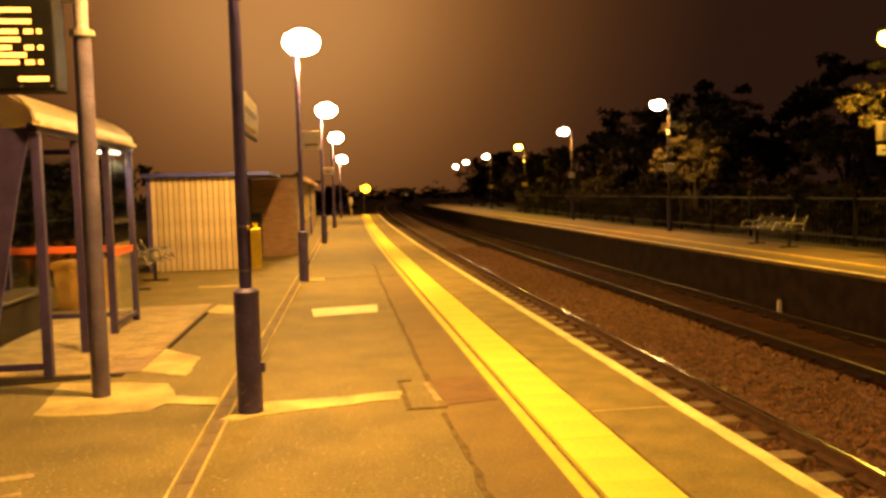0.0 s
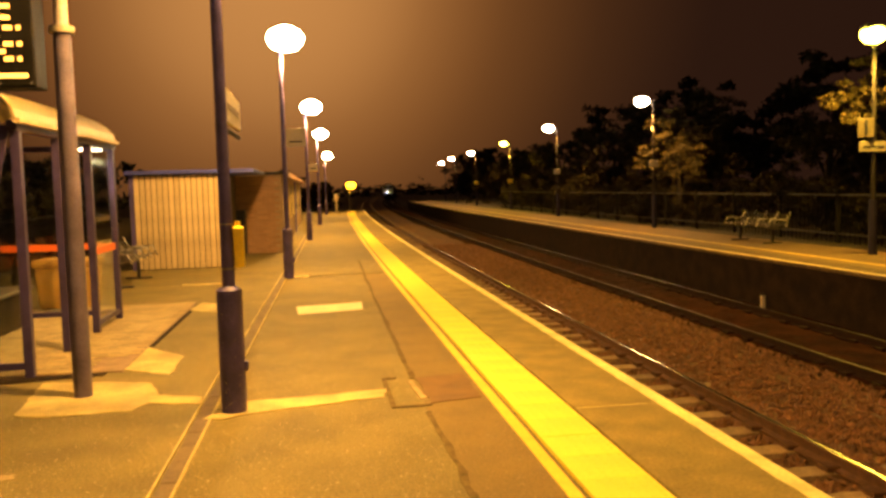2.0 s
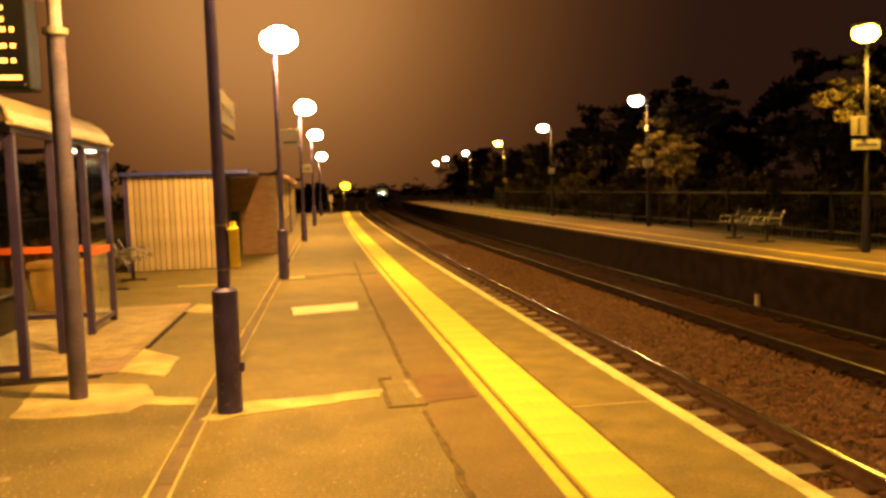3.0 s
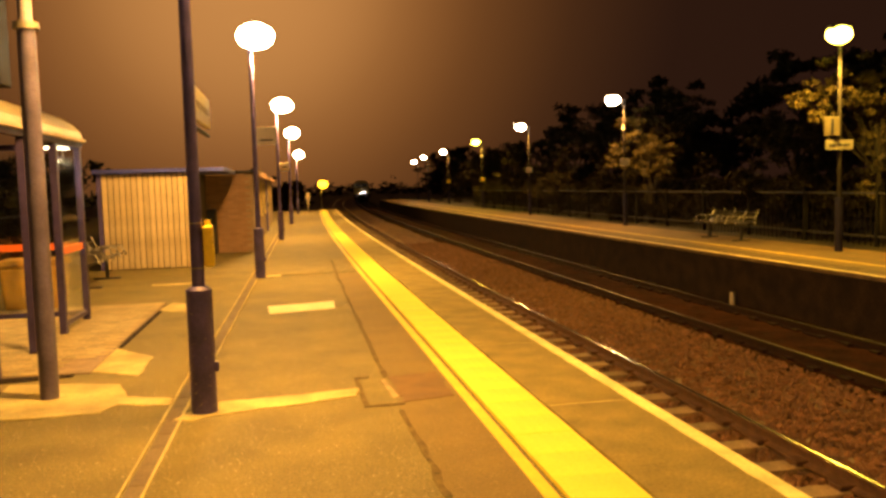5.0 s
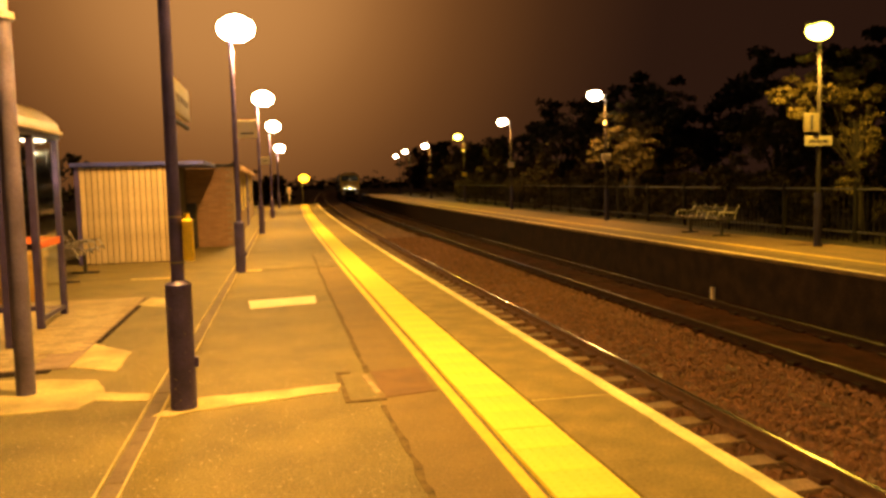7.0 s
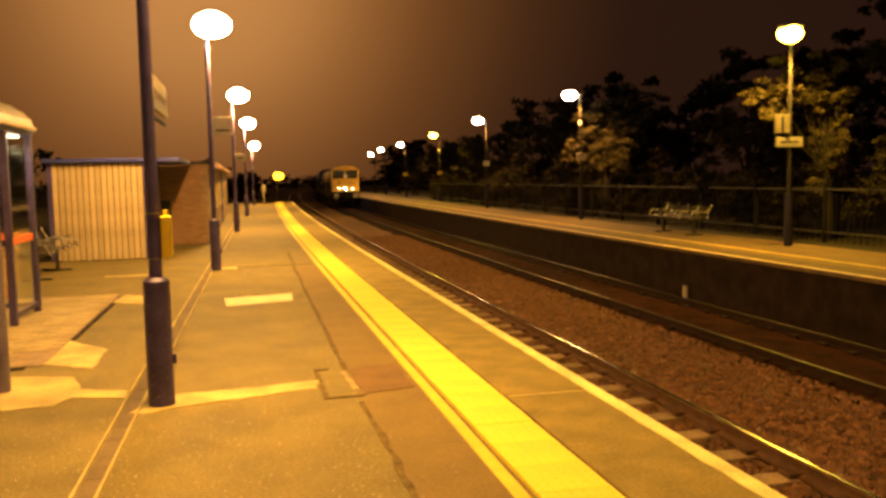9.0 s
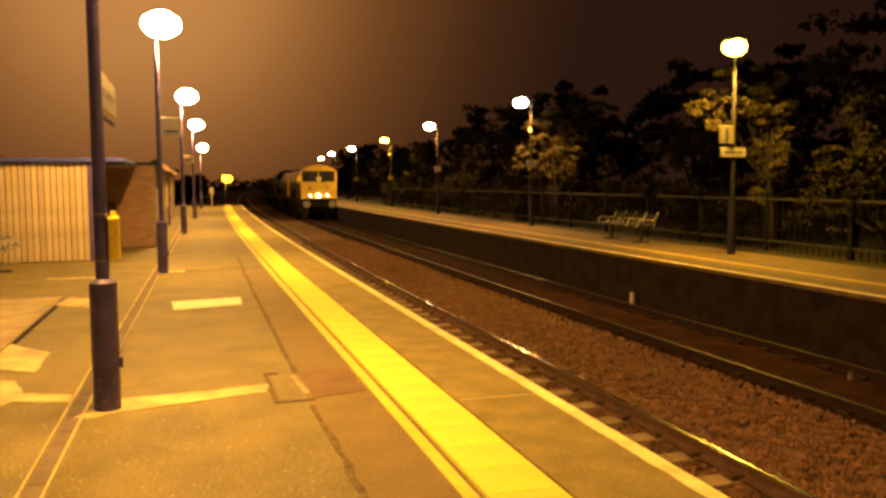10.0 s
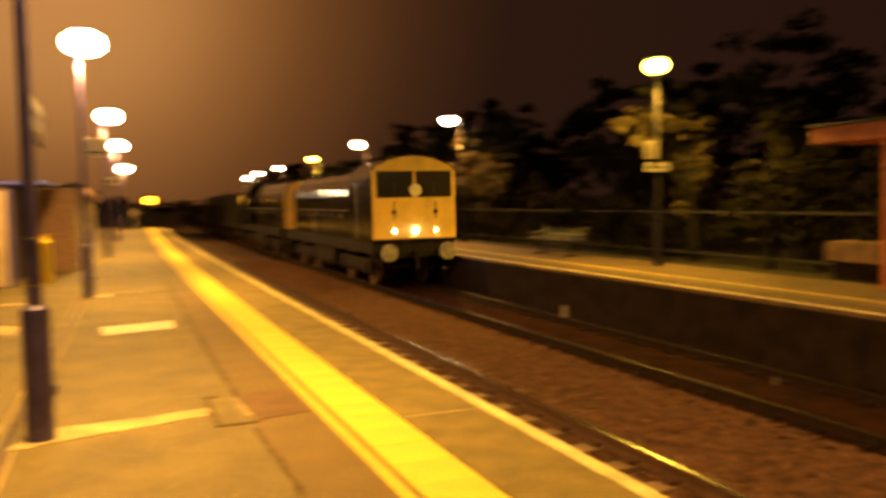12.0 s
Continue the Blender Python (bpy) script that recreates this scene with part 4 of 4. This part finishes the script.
# ---- the train ----
def buffers(parent, y, face):
    for x in (-0.86, 0.86):
        sh = bmesh.new()
        tube(sh, (x, y, 1.04), (x, y + face * 0.42, 1.04), 0.11, seg=14)
        tube(sh, (x, y + face * 0.42, 1.04), (x, y + face * 0.47, 1.04), 0.25, 0.24, seg=20)
        part("buffer", sh, M["galv"], parent, "round worn steel buffer")
    hook = bmesh.new()
    bx(hook, -0.06, 0.06, y, y + face * 0.32, 0.94, 1.08, 0.01)
    bx(hook, -0.04, 0.04, y + face * 0.28, y + face * 0.34, 0.55, 1.0, 0.01)
    part("coupling", hook, M["underframe"], parent)


def bogie(parent, y):
    fr = bmesh.new()
    for x in (-1.02, 0.92):
        bx(fr, x, x + 0.10, y - 1.75, y + 1.75, 0.42, 0.78, 0.02)
        for dy in (-1.3, 1.3):
            bx(fr, x - 0.05, x + 0.15, dy + y - 0.16, dy + y + 0.16, 0.36, 0.70, 0.02)
    bx(fr, -0.9, 0.9, y - 0.25, y + 0.25, 0.45, 0.75)
    b = part("bogie", fr, M["underframe"], parent, "oily four-wheel bogie frame")
    for dy in (-1.3, 1.3):
        wh = bmesh.new()
        for x in (-0.78, 0.65):
            tube(wh, (x, y + dy, 0.52), (x + 0.13, y + dy, 0.52), 0.52, seg=24)
        tube(wh, (-0.7, y + dy, 0.52), (0.7, y + dy, 0.52), 0.09, seg=10)
        part("wheelset", wh, M["rust"], b, "steel wheelset")


def cab_shape(y0, y1, half, top, z0):
    prof = [(-half, z0), (half, z0), (half, top - 0.85), (half * 0.97, top - 0.62), (half * 0.84, top - 0.34), (half * 0.6, top - 0.13), (half * 0.3, top - 0.03), (0, top),
            (-half * 0.3, top - 0.03), (-half * 0.6, top - 0.13), (-half * 0.84, top - 0.34), (-half * 0.97, top - 0.62), (-half, top - 0.85)]
    return sweep(prof, y0, y1, 1)


def locomotive(at, turn, lit, label):
    """Cab at y = 0, hood stretching to y = 13; heights from the rail head."""
    lo = thing("locomotive", at, label, "locomotive", "coupled locomotives", turn)
    half = 1.245
    part("underframe", box(-1.22, 1.22, 0.25, 13.2, 0.98, 1.32, 0.02), M["underframe"], lo, "dark solebar and footplate")
    cab = part("cab", cab_shape(0.0, 2.6, half, 3.73, 1.32), M["loco_dark"], lo, "dark cab with a domed roof")
    # warning-yellow front: lower panel, pillars, roof dome
    part("front_panel", box(-half + 0.01, half - 0.01, -0.03, 0.0, 1.40, 2.56, 0.02), M["loco_yellow"], cab, "warning-yellow lower front")
    dome = bmesh.new()
    outline = [(-1.19, 3.30), (1.19, 3.30), (1.04, 3.45), (0.71, 3.61), (0.35, 3.695), (0, 3.725), (-0.35, 3.695), (-0.71, 3.61), (-1.04, 3.45)]
    v0 = [dome.verts.new((x, -0.03, z)) for x, z in outline]
    v1 = [dome.verts.new((x, 0.0, z)) for x, z in outline]
    dome.faces.new(v0)
    dome.faces.new(v1[::-1])
    for i in range(len(outline)):
        j = (i + 1) % len(outline)
        dome.faces.new((v0[i], v1[i], v1[j], v0[j]))
    bmesh.ops.recalc_face_normals(dome, faces=dome.faces)
    part("front_dome", dome, M["loco_yellow"], cab, "yellow domed front above the windows")
    for x, w in ((-1.175, 0.065), (0.0, 0.035), (1.175, 0.065)):
        part("window_pillar", box(x - w, x + w, -0.03, 0.0, 2.56, 3.30), M["loco_yellow"], cab)
    for a, b in ((-1.11, -0.035), (0.035, 1.11)):
        part("windscreen", box(a, b, -0.018, -0.004, 2.56, 3.30), M["cab_glass"], cab, "dark windscreen")
        part("wiper", box((a + b) / 2 - 0.01, (a + b) / 2 + 0.01, -0.04, -0.03, 2.60, 2.98), M["dark"], cab)
    part("headcode_disc", tube(bmesh.new(), (0.02, -0.05, 2.76), (0.02, -0.075, 2.76), 0.18, seg=24), M["disc"], cab, "round cream disc")
    for x in (-0.62, 0.62):
        part("grab_rail", box(x - 0.012, x + 0.012, -0.075, -0.055, 1.95, 2.45), M["dark"], cab)
        part("lamp_bracket", box(x - 0.06, x + 0.06, -0.07, -0.03, 2.10, 2.20), M["dark"], cab)
    for x, r, mt, nm in ((-0.61, 0.036, "marker", "marker_light"), (0.0, 0.046, "head", "headlight"), (0.61, 0.032, "marker", "marker_light")):
        part(nm, tube(bmesh.new(), (x, -0.03, 1.63), (x, -0.075, 1.63), r, seg=18), M[mt if lit else "dark"], cab, "round lamp in the front panel")
    for sx in (-1, 1):
        part("side_window", box(sx * (half + 0.004) - 0.006, sx * (half + 0.004) + 0.006, 0.25, 1.15, 2.56, 3.1), M["cab_glass"], cab, "dark side window")
        part("handrail", tube(bmesh.new(), (sx * (half + 0.05), 1.45, 1.4), (sx * (half + 0.05), 1.45, 3.0), 0.015, seg=8), M["galv"], cab)
        part("horn", tube(bmesh.new(), (sx * 0.6, 0.5, 3.66), (sx * 0.6, 0.2, 3.69), 0.03, 0.07, seg=10), M["dark"], cab)
    # hood
    hood = part("hood", cab_shape(2.6, 12.7, 0.92, 3.50, 1.32), M["loco_dark"], lo, "long narrow engine hood")
    part("nose", cab_shape(12.7, 13.0, 0.90, 3.45, 1.32), M["loco_yellow"], lo, "yellow hood end")
    for k in range(8):
        y = 3.0 + k * 1.18
        for sx in (-1, 1):
            d = part("hood_door", box(sx * 0.93 - 0.012, sx * 0.93 + 0.012, y, y + 1.08, 1.42, 2.6, 0.006), M["loco_dark"], hood, "hinged engine door")
            part("handle", box(sx * 0.95 - 0.01, sx * 0.95 + 0.01, y + 0.5, y + 0.58, 1.95, 2.1), M["galv"], d)
    for k in range(3):
        y = 4.0 + 2.9 * k
        part("roof_grille", box(-0.5, 0.5, y, y + 1.3, 3.50, 3.58, 0.02), M["loco_roof"], hood)
    part("handrail", tube(bmesh.new(), (-1.2, 2.7, 2.2), (-1.2, 12.9, 2.2), 0.016, seg=8), M["galv"], lo)
    part("handrail", tube(bmesh.new(), (1.2, 2.7, 2.2), (1.2, 12.9, 2.2), 0.016, seg=8), M["galv"], lo)
    for y in (2.7, 7.8, 12.9):
        for sx in (-1, 1):
            part("handrail_post", tube(bmesh.new(), (sx * 1.2, y, 1.32), (sx * 1.2, y, 2.2), 0.014, seg=6), M["galv"], lo)
    part("fuel_tank", box(-1.1, 1.1, 5.2, 8.2, 0.42, 0.98, 0.05), M["underframe"], lo)
    part("buffer_beam", box(-1.22, 1.22, 0.12, 0.25, 0.85, 1.32, 0.01), M["underframe"], lo)
    part("buffer_beam", box(-1.22, 1.22, 13.2, 13.33, 0.85, 1.32, 0.01), M["underframe"], lo)
    for sx in (-1, 1):
        steps = bmesh.new()
        for z in (0.45, 0.75):
            bx(steps, sx * 1.0, sx * 1.24, 0.3, 0.75, z, z + 0.03)
        bx(steps, sx * 1.22, sx * 1.25, 0.3, 0.33, 0.45, 1.0)
        part("cab_steps", steps, M["underframe"], lo)
    buffers(lo, 0.12, -1)
    buffers(lo, 13.33, 1)
    bogie(lo, 2.9)
    bogie(lo, 10.5)
    return lo


def wagon(at, label):
    w = thing("wagon", at, label, "wagon", "wagons")
    part("frame", box(-1.2, 1.2, 0.3, 13.5, 0.95, 1.25, 0.02), M["underframe"], w)
    part("body", cab_shape(0.5, 13.3, 1.2, 3.2, 1.25), M["loco_roof"], w, "dark van body")
    for k in range(9):
        y = 0.9 + k * 1.5
        part("rib", box(-1.235, -1.195, y, y + 0.08, 1.25, 2.4), M["underframe"], w)
    buffers(w, 0.3, -1)
    bogie(w, 2.6)
    bogie(w, 11.0)
    return w


lead = locomotive((7.77, 22.6, RAIL_Z), 0, True, "dark hooded diesel locomotive with a yellow cab front")
second = locomotive((7.77, 50.4, RAIL_Z), 180, False, "dark hooded diesel locomotive coupled nose to nose")
wagon_a = wagon((7.77, 51.2, RAIL_Z), "dark van wagon behind the locomotives")
wagon_b = wagon((7.77, 65.6, RAIL_Z), "dark van wagon behind the locomotives")


def motions():
    """The train runs in along the far line at a steady 17.7 metres a second."""
    for vehicle, behind, length, turned in ((lead, 0.0, 13.3, False), (second, 14.4, 13.3, True), (wagon_a, 28.7, 13.4, False), (wagon_b, 43.0, 13.4, False)):
        rows = []
        for i in range(25):
            t = 0.5 * i
            y = 22.3 + 17.7 * (12.0 - t) + behind
            x0, x1 = 7.77 + line_bend(y), 7.77 + line_bend(y + length)
            yaw = -math.degrees(math.atan2(x1 - x0, length))
            if turned:
                rows.append((t, pose(x1, y + length, RAIL_Z, 0, 0, yaw + 180)))
            else:
                rows.append((t, pose(x0, y, RAIL_Z, 0, 0, yaw)))
        walk(vehicle, rows)


# ---- paving pieces ----
def tactile_paving():
    bm = box(-0.198, 0.198, -0.198, 0.198, -0.03, 0.0, 0.004)
    for i in range(6):
        for j in range(6):
            bmesh.ops.create_cone(bm, cap_ends=True, segments=6, radius1=0.014, radius2=0.010, depth=0.003, matrix=Matrix.Translation((-0.167 + 0.0667 * i, -0.167 + 0.0667 * j, 0.0014)))
    me = mesh_of("tactile_paver", bm, M["tactile"])
    rng = random.Random(2)
    for i in range(192):
        y = -13.6 + 0.402 * i
        piece("tactile_paver", me, near, (1.565 + edge_bend(y), y, 0.004 + rng.uniform(-0.0015, 0.0015)), rng.uniform(-0.25, 0.25))


def coping():
    part("joint_mortar", strip(1.80, 2.49, -0.03, -0.004, -14, 64, 78, edge_bend), M["concrete"], near, "pale mortar between the coping slabs")
    me = mesh_of("coping_slab", box(-0.36, 0.36, 0.014, 2.336, -0.085, 0.0, 0.005), M["coping"])
    for i in range(32):
        y = -13.07 + 2.35 * i
        piece("coping_slab", me, near, (2.15 + edge_bend(y + 1.2), y, 0.0))


def pavers():
    me = mesh_of("paver", box(-0.097, 0.097, -0.047, 0.047, 0, 0.022, 0.004), M["paver"])
    bed = part("paving_bed", box(-4.35, -1.80, 7.92, 12.7, -0.01, 0.014), M["mortar"], near, "sand bed of the paving")
    rng = random.Random(11)
    count = 0
    rest = bmesh.new()
    for r in range(47):
        y = 7.98 + 0.1 * r
        for c in range(13):
            x = -1.91 - 0.2 * c + (0.1 if r % 2 else 0.0)
            if x > -1.89 or x < -4.25 or (y < 8.6 and x > -2.2):
                continue
            if x > -2.95 and count < 290:
                piece("paver", me, near, (x, y, rng.uniform(0.0, 0.005)), rng.uniform(-1, 1))
                count += 1
            else:
                bx(rest, x - 0.097, x + 0.097, y - 0.047, y + 0.047, 0, 0.023)
    stuff = part("paving_rest", rest, M["paver"], near)
    stuff["kind"] = "stuff"


def far_coping():
    me = mesh_of("coping_slab", box(-0.27, 0.37, 0.01, 2.34, -0.064, 0.003, 0.006), M["far_coping"])
    for i in range(51):
        y = -13 + 2.35 * i
        turn = -math.degrees(math.atan2(line_bend(y + 2.35) - line_bend(y), 2.35))
        piece("coping_slab", me, far, (9.34 + line_bend(y), y, FAR_Z), turn)


tactile_paving()
coping()
far_coping()
pavers()
motions()
